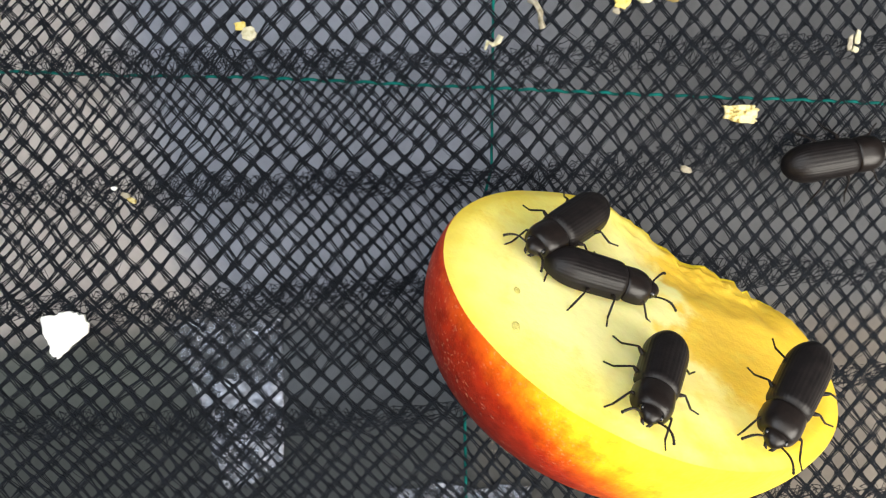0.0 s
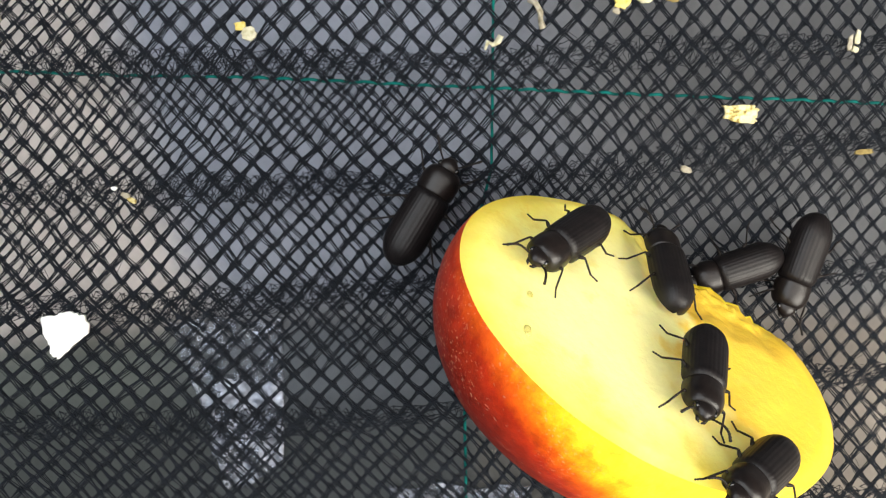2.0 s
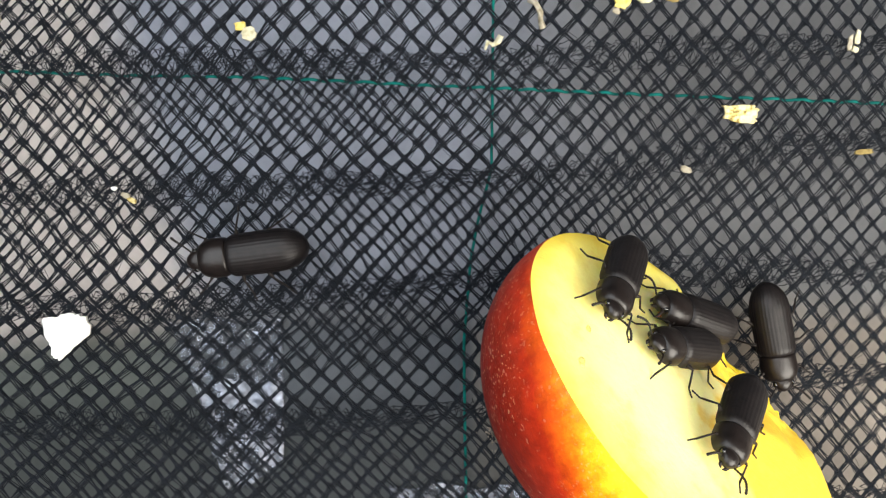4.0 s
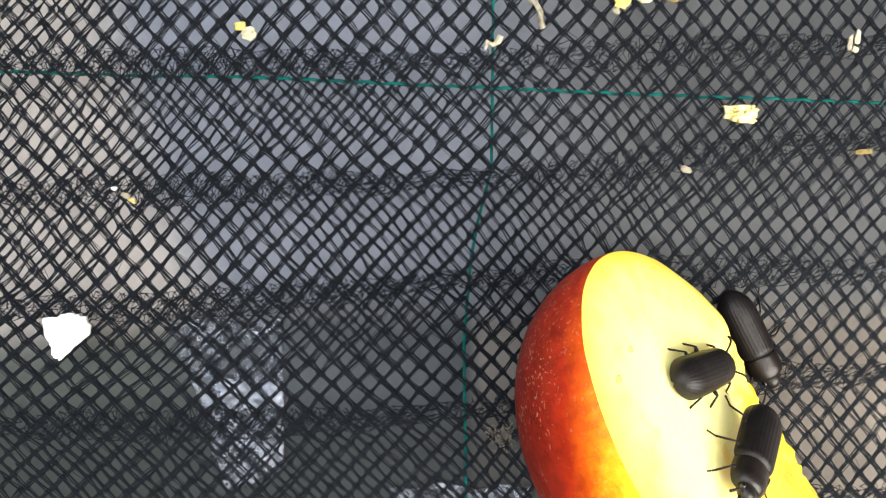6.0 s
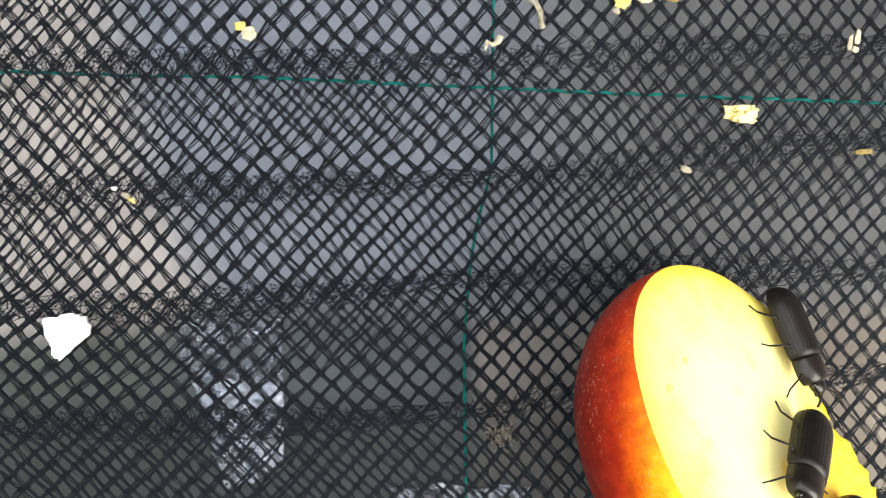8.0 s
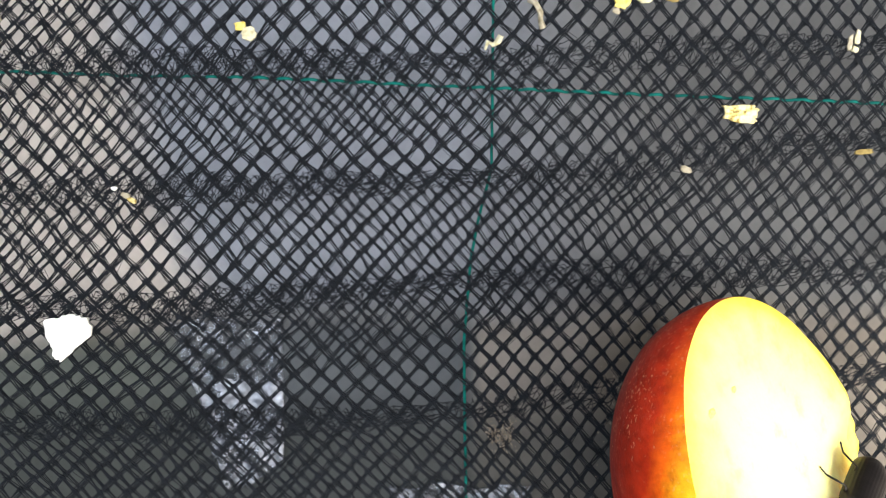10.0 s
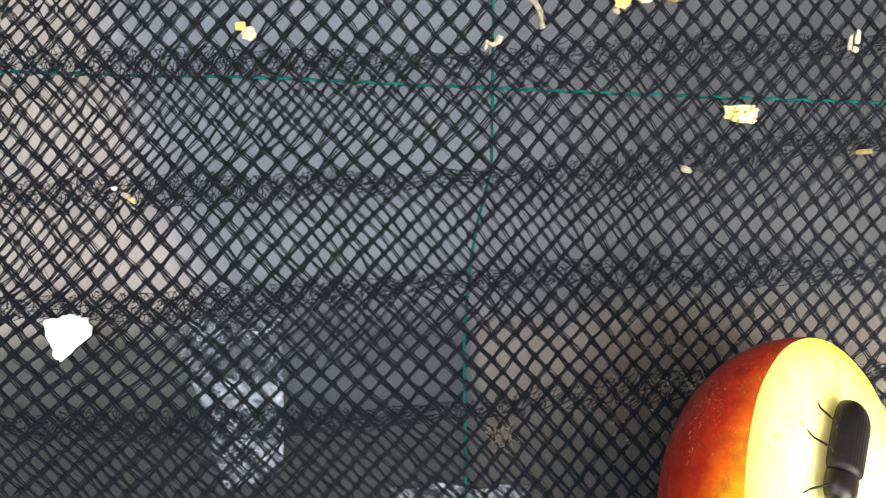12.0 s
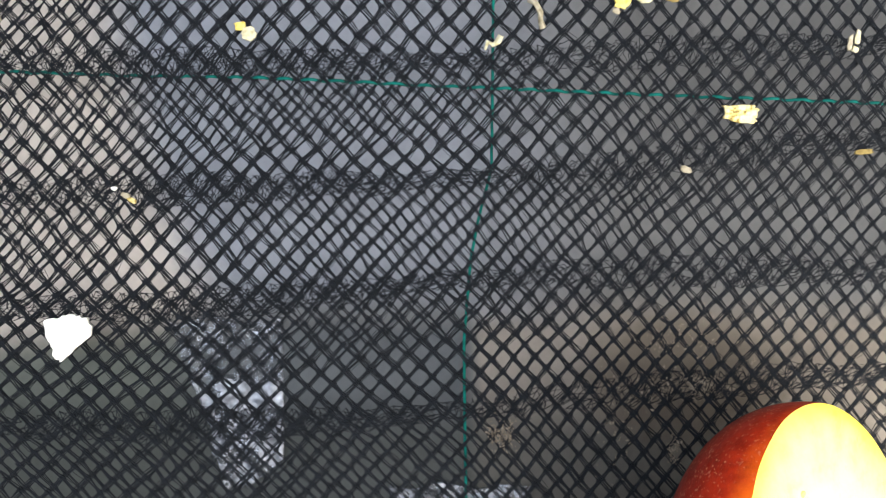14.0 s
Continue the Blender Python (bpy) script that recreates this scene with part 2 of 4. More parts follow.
SEAMS = ((-105,) * 8, (112, 112, 112, 112, 110, 100, 88, 70), (342, 342, 338, 328, 320, 300, 272, 215),
         (545, 545, 543, 522, 497, 484, 480, 484), (752, 752, 753, 748, 728, 694, 676, 635), (965, 965, 965, 960, 945, 915, 890, 850))
# how far the lower sheet lies askew along the two ways of the mesh, in halves of a mesh
SKEW_X = (50, 250, 450, 650, 850, 1050, 1300)
SKEW_ROWS = (-3, 0, 4, 7, 9, 12, 15, 17, 21, 24, 27, 31, 36)
SKEW_UP = ((.5, .2, .3, .6, .3, .3, .2), (.2, .0, .0, .3, .1, .2, .2), (.5, .6, .6, .7, .7, .7, .4), (.1, .1, .4, .3, .2, .7, .6), (.1, .1, .05, .0, .0, .3, .4),
           (.5, .35, .6, 1.0, 1.05, .7, .5), (.2, .0, .5, .85, 1.0, .9, .1), (.1, .0, .3, .6, .8, .3, .5), (.05, .2, .5, .6, .5, .3, .4), (.0, .0, .3, .3, .0, .2, .3),
           (.0, .0, .0, .0, .05, .2, .3), (.6, .5, .6, .7, .5, .2, .5), (.3, .3, .5, .7, .5, .3, .3))
SKEW_DOWN = ((.5, .2, .2, .0, .1, .2, .2), (.3, .05, .0, .0, .1, .2, .2), (.1, .6, .6, .6, .5, .2, .4), (.5, .9, .7, .6, .5, .1, .5), (.3, .4, .0, .0, .05, .2, .3),
             (.5, .2, .1, .1, .1, .6, .5), (.6, .05, .0, .0, .0, .0, .1), (.4, .0, .0, .0, .0, .0, .3), (.05, .4, .5, .6, .5, .3, .3), (.0, .5, .3, .3, .0, .0, .3),
             (.1, .1, .0, .0, .0, .1, .3), (.1, .3, .6, .05, .05, .1, .3), (.1, .2, .3, .1, .1, .1, .2))


def table(xs, ys, rows, x, y):
    """A value between the rows and columns of a small table."""
    lines = np.stack([np.interp(x, xs, row) for row in rows])
    pos = np.clip(np.interp(y, ys, np.arange(float(len(ys)))), 0, len(ys) - 1.001)
    k = np.floor(pos).astype(int)
    f = pos - k
    low, high = (np.take_along_axis(lines, (k + d)[None], 0)[0] for d in (0, 1))
    return low + (high - low) * f


def plan(c, j):
    """The plan place of column c and row j of the mesh."""
    return table(COLUMNS, ROWS, ROW_X, c, j), table(COLUMNS, ROWS, ROW_Y, c, j)


def lay(px, py, lift, z):
    """A plan place on the cloth, which lies higher along its seams."""
    near = np.min([np.abs(py - np.interp(px, SEAM_X, k)) for k in SEAMS], axis=0)
    X, Y = spot(px, py)
    return np.stack([X, Y, z + lift * np.exp(-(near / 26) ** 2)], -1)


def cloth(c, j, lower, lift, z):
    """Where the place in column c and row j of the mesh lies; the lower sheet is askew."""
    px, py = plan(c, j)
    if lower:
        up, down = (17.0 * table(SKEW_X, SKEW_ROWS, t, px, j) + 1.2 for t in (SKEW_UP, SKEW_DOWN))
        px, py = px + 0.70 * (up + down), py + 0.72 * (down - up)
    return lay(px, py, lift, z)


def net_layer(name, parent, lower, lift, z, seed, thick):
    """One sheet of knitted mesh: legs of a few filaments from knot to knot, and dense fans of loops along the seams."""
    rng = np.random.default_rng(seed)
    jj, ii = np.meshgrid(np.arange(-9, 47), np.arange(-16, 29), indexing="ij")
    cc = ii + 0.5 * (jj % 2) + rng.normal(0, 0.028, ii.shape)
    rr = jj + rng.normal(0, 0.055, ii.shape)
    paths, radii = [], []

    def add(points, r):
        paths.append(np.stack([cloth(c, j, lower, lift, z + h) for c, j, h in points], 1))
        radii.append(r)

    for way in (0, 1):
        k = (np.arange(jj.shape[0] - 1) % 2)
        shift = (k if jj[0, 0] % 2 == 0 else 1 - k)[:, None] - (0 if way else 1)
        to = np.arange(ii.shape[1])[None] + shift
        ok = (to >= 0) & (to < ii.shape[1])
        to = np.clip(to, 0, ii.shape[1] - 1)
        a = np.stack([cc[:-1], rr[:-1]], -1)[ok]
        b = np.stack([np.take_along_axis(cc[1:], to, 1), np.take_along_axis(rr[1:], to, 1)], -1)[ok]
        d = b - a
        n = len(a)
        # sideways unit of about one plan step
        q = np.tile(np.array([0.7 / 44, (-0.7 if way else 0.7) / 23]), (n, 1))
        for offset, loose in ((-1.9, 0), (0.0, 0), (1.9, 0), (0, 1)):
            e0, e1 = (rng.normal(0, 2.8 if loose else 0.8, (n, 1)) for _ in range(2))
            bow = rng.normal(0, 2.2 if loose else 0.5, (n, 1))
            over = 0.12 if loose else 0.05
            pts = []
            for u in (-over, 0.27, 0.73, 1 + over):
                w = a + d * u + q * (e0 * (1 - u) + e1 * u + bow * 3.2 * max(u, 0) * max(1 - u, 0) + offset * (0.80 + 0.85 * (2 * u - 1) ** 2))
                pts.append((w[:, 0], w[:, 1], rng.normal(0, 0.00008, n) + (0.00010 if way else -0.00010)))
            add(pts, np.tile(np.array([1.15, 1.0, 1.0, 1.15]), (n, 1)) * thick * (0.55 if loose else 1.0) * rng.uniform(0.78, 1.25, (n, 1)))
    # a tight bundle at each knot
    kc, kr = cc.ravel(), rr.ravel()
    for dx, dy in ((6.0, 2.3), (6.0, -2.3)):
        tx, ty = dx / 44 + rng.normal(0, 0.02, len(kc)), dy / 23 + rng.normal(0, 0.05, len(kc))
        add([(kc + tx * k, kr + ty * k, 0.0001) for k in (-1, -0.4, 0.4, 1)], np.tile(np.array([0.8, 1.7, 1.7, 0.8]), (len(kc), 1)) * thick)
    # a dense web of loops along each seam
    for seam in SEAMS:
        gx, gy = np.meshgrid(np.arange(-300, 1880, 12.5), np.arange(-22, 23, 11.0), indexing="ij")
        gx = gx + 6.2 * (np.arange(gx.shape[1]) % 2) + rng.normal(0, 2.2, gx.shape)
        gy = np.interp(gx, SEAM_X, seam) + gy * (0.9 + 0.3 * np.sin(gx / 140.0 + seed)) + rng.normal(0, 2.2, gx.shape) + 3 * np.sin(gx / 33.0)
        web = np.stack([gx, gy], -1)
        for di, dj, keep in ((1, 0, 0.72), (0, 1, 0.98), (1, 1, 0.12), (1, -1, 0.90)):
            a = web[:-di or None, -dj if dj < 0 else 0:(-dj if dj > 0 else None)].reshape(-1, 2)
            b = web[di:, max(dj, 0):(dj if dj < 0 else None)].reshape(-1, 2)
            use = rng.random(len(a)) < keep * (0.80 + 0.20 * np.sin(a[:, 0] / 190.0 + seed))
            a, b = a[use], b[use]
            side = rng.normal(0, 0.7, a.shape)
            paths.append(np.stack([lay(*(a + (b - a) * u + side * 4 * u * (1 - u)).T, lift, z + 0.0001) for u in (0.0, 0.33, 0.67, 1.0)], 1))
            radii.append(np.tile(np.array([1.35, 1.0, 1.0, 1.35]), (len(a), 1)) * thick * rng.uniform(0.5, 0.8, (len(a), 1)))
    paths, radii = np.concatenate(paths), np.concatenate(radii)
    inside = (np.abs(paths[:, 0, 0]) < 0.075) & (np.abs(paths[:, 0, 1]) < 0.048)
    v, f = tubes(paths[inside], radii[inside])
    return tagged(from_lists(name, v, f, NET, parent), kind="stuff")


def marker_thread(parent, corners, seed, dips, low=0.0):
    """A teal yarn that dives under and over the black strands."""
    rng = np.random.default_rng(seed)
    pts = []
    for (xa, ya), (xb, yb) in zip(corners, corners[1:]):
        n = max(2, int(math.hypot(xb - xa, yb - ya) / 5))
        for k in range(n):
            u = k / n
            pts.append((xa + (xb - xa) * u, ya + (yb - ya) * u))
    pts = np.array(pts)
    x, y = spot(pts[:, 0], pts[:, 1])
    s = np.arange(len(pts)) * 5.0
    z = 0.00020 - low + 0.00062 * np.sin(2 * np.pi * s / 47 + 1.2 * np.sin(s / 90) + seed) + 0.00025 * np.sin(s / 130 + seed) - 0.0006 * sum(np.clip(1 - np.abs(s - c) / w, 0, 1) for c, w in dips)
    v, f = tubes(np.stack([x, y, z], -1)[None], np.full((1, len(pts)), 3.0 * STEP), 6)
    from_lists("marker_thread", v, f, GREEN, parent, "teal marker yarn woven through the black net")


def folded_net():
    net = tagged(new("folded_net"), "black knitted mesh net folded double with teal marker yarns", "net")
    net_layer("lower_layer", net, True, 0.0002, -0.0001, 5, 0.92 * STEP)
    net_layer("upper_layer", net, False, 0.0005, 0.0006, 6, 1.0 * STEP)
    marker_thread(net, [(-150, 122), (0, 128), (450, 138), (870, 157), (1250, 172), (1568, 184), (1750, 190)], 1, ((400, 190), (910, 130), (1700, 60)))
    marker_thread(net, [(876, -90), (873, 0), (870, 300), (846, 390), (833, 460), (821, 600), (822, 700), (826, 960)], 2, ((150, 50), (420, 60), (620, 60), (900, 160)), 0.0001)


folded_net()


# ---- clear film scraps under the net ----


def film_scrap(x0, y0, x1, y1, seed, slant):
    bm = bmesh.new()
    n, m = 34, 46
    grid = []
    for j in range(m + 1):
        row = []
        for i in range(n + 1):
            u, v = i / n, j / m
            left = x0 + (x1 - x0) * slant * v ** 0.8
            right = x1 - (x1 - x0) * 0.30 * max(0.0, v - 0.84) / 0.16
            px, py = left + (right - left) * u + 14 * noise.noise((v * 7, seed, 0)) * (1 - u), y0 + (y1 - y0) * v + 14 * noise.noise((u * 4, seed, 5))
            X, Y = (c * 1.043 for c in spot(px, py))
            z = -0.0051 + 0.00055 * noise.noise((X * 210, Y * 210, seed)) + 0.00026 * noise.noise((X * 560, Y * 560, seed))
            row.append(bm.verts.new((X, Y, z)))
        grid.append(row)
    for j in range(m):
        for i in range(n):
            bm.faces.new((grid[j][i], grid[j][i + 1], grid[j + 1][i + 1], grid[j + 1][i]))
    r = bmesh.ops.extrude_face_region(bm, geom=bm.faces[:])
    bmesh.ops.translate(bm, verts=[g for g in r["geom"] if isinstance(g, bmesh.types.BMVert)], vec=(0, 0, -0.00008))
    tagged(part("film_scrap", bm, FILM, None), "crinkled half-clear silvery plastic film lying under the net", "plastic film", "film scraps")


def film_material():
    m, n, l, b = material("crinkled_silver_film", 0.34, 0.85, 0.9)
    v = coords(n)
    f = noise_tex(n, l, v, 300, 3)
    l.new(ramp(n, l, f, [(0.3, (0.12, 0.135, 0.16)), (0.7, (0.52, 0.56, 0.66))]), b.inputs["Base Color"])
    clear = ramp(n, l, noise_tex(n, l, v, 330, 3, 0.6), [(0.36, (0.16, 0.16, 0.16)), (0.62, (0.92, 0.92, 0.92))])
    # The film grows more opaque towards the front.
    opaque_front = span(n, l, split(n, l, v)[1], -0.0140, -0.0235)
    l.new(calc(n, l, "MULTIPLY", clear, calc(n, l, "ADD", 0.45, calc(n, l, "MULTIPLY", opaque_front, 0.55))), b.inputs["Alpha"])
    bump(n, l, b, noise_tex(n, l, v, 420, 2), 0.7, 0.0010)
    return m


FILM = film_material()
film_scrap(290, 562, 503, 862, 3, 0.52)
film_scrap(690, 858, 940, 990, 8, 0.05)


# ---- piece of apple ----
AX, AY, AD, AC = 0.02539, 0.01922, 0.01902, 0.00250
AK = math.sqrt(1 - (AC / AD) ** 2)


def chew(u, v):
    """How far the bite has gone at a place of the cut face, 0 to 1."""
    a = min(max((u + 0.0035) / 0.004, 0), 1) * min(max((0.0235 - u) / 0.006, 0), 1)
    b = min(max((v - 0.004 + 0.0015 * noise.noise((u * 300, 0, 3))) / 0.008, 0), 1)
    return a * b * b * (3 - 2 * b)


def apple_piece():
    ob = tagged(new("apple_piece"), "gnawed piece of red and yellow apple lying on the net", "apple")
    N = 192

    def rim(t, r):
        u, v = AX * AK * r * math.cos(t), AY * AK * r * math.sin(t)
        c = chew(u, v)
        deep = float(np.interp(u * 1000, (-1, 1.5, 3.4, 5.7, 7.1, 8.6, 10, 12.6, 17.5, 22), (0, 0.4, 1.6, 3.9, 5.2, 4.8, 3.7, 3.1, 2.1, 0)))
        g = max(0.0, (v - 0.002) / (AY - 0.002)) ** 1.4
        teeth = 0.9 * noise.noise((u * 800, 3, 1)) * r ** 6 + 0.75 * noise.noise((u * 2300, 5, 1)) * r ** 10
        v -= 0.001 * (g * deep * (1.0 + 0.12 * noise.noise((u * 260, 7, 1))) + c * teeth * min(1, deep))
        jag = (noise.noise((u * 700, v * 700, 2)) + 0.6 * noise.noise((u * 1900, v * 1900, 4))) * (0.25 + 0.75 * max(0.0, (r - 0.80) / 0.20))
        z = -c * (0.0013 + 0.0008 * jag) + 0.00012 * noise.noise((u * 200, v * 200, 9))
        z -= 0.0005 * max(0, r - 0.93) / 0.07
        return Vector((u, v, z)), c

    bm = bmesh.new()
    rings, R = [], 44
    for k in range(1, R + 1):
        rings.append([bm.verts.new(rim(2 * math.pi * j / N, k / R)[0]) for j in range(N)])
    mid = bm.verts.new((0, 0, 0))
    for j in range(N):
        bm.faces.new((mid, rings[0][j], rings[0][(j + 1) % N]))
    for a, b in zip(rings, rings[1:]):
        for j in range(N):
            bm.faces.new((a[j], b[j], b[(j + 1) % N], a[(j + 1) % N]))
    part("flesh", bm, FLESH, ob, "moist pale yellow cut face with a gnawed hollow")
    bm = bmesh.new()
    rings, R = [], 30
    for k in range(R):
        s = k / R
        row = []
        for j in range(N):
            t = 2 * math.pi * j / N
            top, c = rim(t, 1.0)
            ang0 = math.asin(AC / AD)
            ang = ang0 - s * (ang0 + math.pi / 2)
            r, z = math.cos(ang), AD * math.sin(ang) - AC
            p = Vector((AX * r * math.cos(t), AY * r * math.sin(t), z))
            w = max(0.0, 1 - s / 0.28) if c > 0.02 else max(0.0, 1 - s / 0.03)
            p = p.lerp(Vector((top.x, top.y, min(top.z, z) if s else top.z)), w)
            row.append(bm.verts.new(p))
        rings.append(row)
    low = bm.verts.new((0, 0, -AC - AD))
    for a, b in zip(rings, rings[1:]):
        for j in range(N):
            bm.faces.new((a[j], b[j], b[(j + 1) % N], a[(j + 1) % N]))
    for j in range(N):
        bm.faces.new((rings[-1][j], low, rings[-1][(j + 1) % N]))
    part("skin", bm, SKIN, ob, "waxy red skin turning yellow, with pale dots")
    for u, v, size in ((-0.0169, -0.0033, 0.00034), (-0.0172, -0.0087, 0.0005)):
        bm = bmesh.new()
        bmesh.ops.create_icosphere(bm, subdivisions=2, radius=size)
        for w in bm.verts:
            w.co = Vector((w.co.x * 1.0 + 0.3 * size * noise.noise(w.co * 2500), w.co.y * 1.5, w.co.z * 0.16))
            w.co += Vector((u, v, 0.00002))
        part("speck", bm, SPECK, ob, "small brown-green speck in the flesh")
    return ob


APPLE = apple_piece()


# ---- beetles ----
MM = 0.001


def shell(bm, rows, seg, y_from, y_to, grooves=0.0):
    """A curved plate. rows: x, half width, top, bottom rim; it spans the angles y_from to y_to (90 is the top)."""
    grid = []
    for x, w, top, low in rows:
        line = []
        for k in range(seg + 1):
            a = radians(y_from + (y_to - y_from) * k / seg)
            r = 1.0
            if grooves:
                q = (a - math.pi / 2) / math.pi * 2
                r = 1 - grooves * (0.5 + 0.5 * math.cos(q * 9 * 2 * math.pi)) ** 2 * min(1, w / 1.5)
            ca, sa = math.cos(a), math.sin(a)
            e = 0.86
            line.append(bm.verts.new((x * MM, w * r * math.copysign(abs(ca) ** e, ca) * MM, (low + (top - low) * r * max(0, sa) ** e) * MM)))
        grid.append(line)
    for a, b in zip(grid, grid[1:]):
        for k in range(seg):
            bm.faces.new((a[k], a[k + 1], b[k + 1], b[k]))
    for line in (grid[0], grid[-1]):
        bm.faces.new(line)


def blob(bm, centre, size, squash=0.0):
    r = bmesh.ops.create_icosphere(bm, subdivisions=3, radius=1.0)
    for v in r["verts"]:
        c = v.co.copy()
        v.co = Vector(centre) * MM + Vector((c.x * size[0], c.y * size[1] * (1 - squash * c.x), c.z * size[2])) * MM


def oval(x0, x1, w, top, low, n, nose, tail):
    """Rows of a plate that is round at both ends."""
    rows = []
    for i in range(n):
        u = 0.5 - 0.5 * math.cos(math.pi * i / (n - 1))
        g = (1 - (1 - min(u / tail, 1)) ** 2) ** 0.5 if u < tail else 1.0
        h = (1 - (1 - min((1 - u) / nose, 1)) ** 2) ** 0.5 if 1 - u < nose else 1.0
        k = max(0.12, g * (0.62 + 0.38 * h))
        rows.append((x0 + (x1 - x0) * u, w * k * (0.95 + 0.05 * math.sin(u * math.pi)), low + (top - low) * max(0.12, g ** 0.8 * (0.70 + 0.30 * h)), low))
    return rows


LEGS = ((4.1, 1.2, 58, 0.66), (1.2, 1.55, 98, 0.70), (-1.4, 1.6, 135, 0.82))


def beetle(name):
    """A darkling beetle that looks along its x axis and stands on z = 0."""
    ob = tagged(new(name), "glossy black-brown darkling beetle with ridged wing cases", "beetle", "beetles at the apple")
    for s in (1, -1):
        bm = bmesh.new()
        shell(bm, oval(-7.4, 2.75, 2.70, 4.2, 1.2, 30, 0.10, 0.36), 48, 90 + 0.15 * s, 90 - 91 * s, 0.0075)
        part("wing_case", bm, WING, ob)
    bm = bmesh.new()
    shell(bm, oval(2.30, 6.1, 2.48, 3.85, 1.3, 20, 0.50, 0.13), 28, 0, 180)
    part("chest_plate", bm, CHEST, ob)
    bm = bmesh.new()
    blob(bm, (-1.6, 0, 1.6), (5.4, 1.95, 0.85))
    blob(bm, (4.0, 0, 1.7), (2.1, 1.6, 0.85))
    part("belly", bm, BELLY, ob, "red-brown underside")
    bm = bmesh.new()
    blob(bm, (6.40, 0, 2.2), (1.25, 1.36, 0.95), 0.25)
    head = part("head", bm, CHEST, ob)
    for s in (1, -1):
        bm = bmesh.new()
        blob(bm, (6.4, 1.16 * s, 2.45), (0.42, 0.28, 0.40))
        part("eye", bm, EYEM, head)
        bm = bmesh.new()
        tube_bm(bm, [(x * MM, y * s * MM, z * MM) for x, y, z in ((7.2, 0.5, 1.9), (7.55, 0.42, 1.7), (7.75, 0.12, 1.6))], [0.28 * MM, 0.2 * MM, 0.06 * MM])
        part("jaw", bm, LIMB, head)
        bm = bmesh.new()
        line = [(k / 40, (0.11 + 0.06 * k / 40) * (0.72 + 0.45 * abs(math.sin(k * math.pi / 4)))) for k in range(41)]
        tube_bm(bm, [Vector((6.9 + 2.2 * u, s * (0.95 + 2.2 * u ** 0.8), 2.2 + 0.9 * math.sin(u * 2.6))) * MM for u, _ in line], [r * MM for _, r in line], 6)
        part("antenna", bm, LIMB, head)
    for s in (1, -1):
        for x, y, turn, size in LEGS:
            a = radians(turn)
            f = Vector((math.cos(a), math.sin(a) * s, 0))
            b = Vector((math.cos(a * 0.92 + (0.25 if turn > 80 else -0.35)), math.sin(a * 0.92 + (0.25 if turn > 80 else -0.35)) * s, 0))
            k0 = Vector((0, 0, 0))
            k1 = f * 2.5 * size + Vector((0, 0, 0.75))
            k2 = k1 + b * 2.3 * size + Vector((0, 0, -1.75))
            k3 = k2 + (b * 0.85 + f * 0.15) * 1.7 * size + Vector((0, 0, -0.35))
            bm = bmesh.new()
            tube_bm(bm, [p * MM for p in (k0, k0.lerp(k1, 0.35), k0.lerp(k1, 0.75), k1)], [r * MM for r in (0.19, 0.27, 0.25, 0.15)])
            leg = part("leg", bm, LIMB, ob)
            leg.location = (x * MM, y * s * MM, 1.35 * MM)
            bm = bmesh.new()
            tube_bm(bm, [p * MM for p in (k1, k1.lerp(k2, 0.5), k2)], [r * MM for r in (0.11, 0.135, 0.13)])
            part("shin", bm, LIMB, leg)
            bm = bmesh.new()
            line = [(q / 16, 0.075 + 0.05 * abs(math.sin(q * math.pi / 4))) for q in range(17)]
            tube_bm(bm, [k2.lerp(k3, u) * MM for u, _ in line], [r * MM for _, r in line], 6)
            part("foot", bm, LIMB, leg)
    return ob


def legs_of(ob):
    return [c for c in ob.children if c.name.split(".")[0] == "leg"]


FIRST = beetle("beetle")
BEETLES = {"A": FIRST}
FIRST.scale = (0.92,) * 3
for key, size in (("B", 0.94), ("C", 0.92), ("D", 0.95), ("F", 0.95), ("N", 0.97), ("W", 1.07)):
    BEETLES[key] = copy_thing(FIRST, pose(0, 0, 0))
    BEETLES[key].scale = (size,) * 3


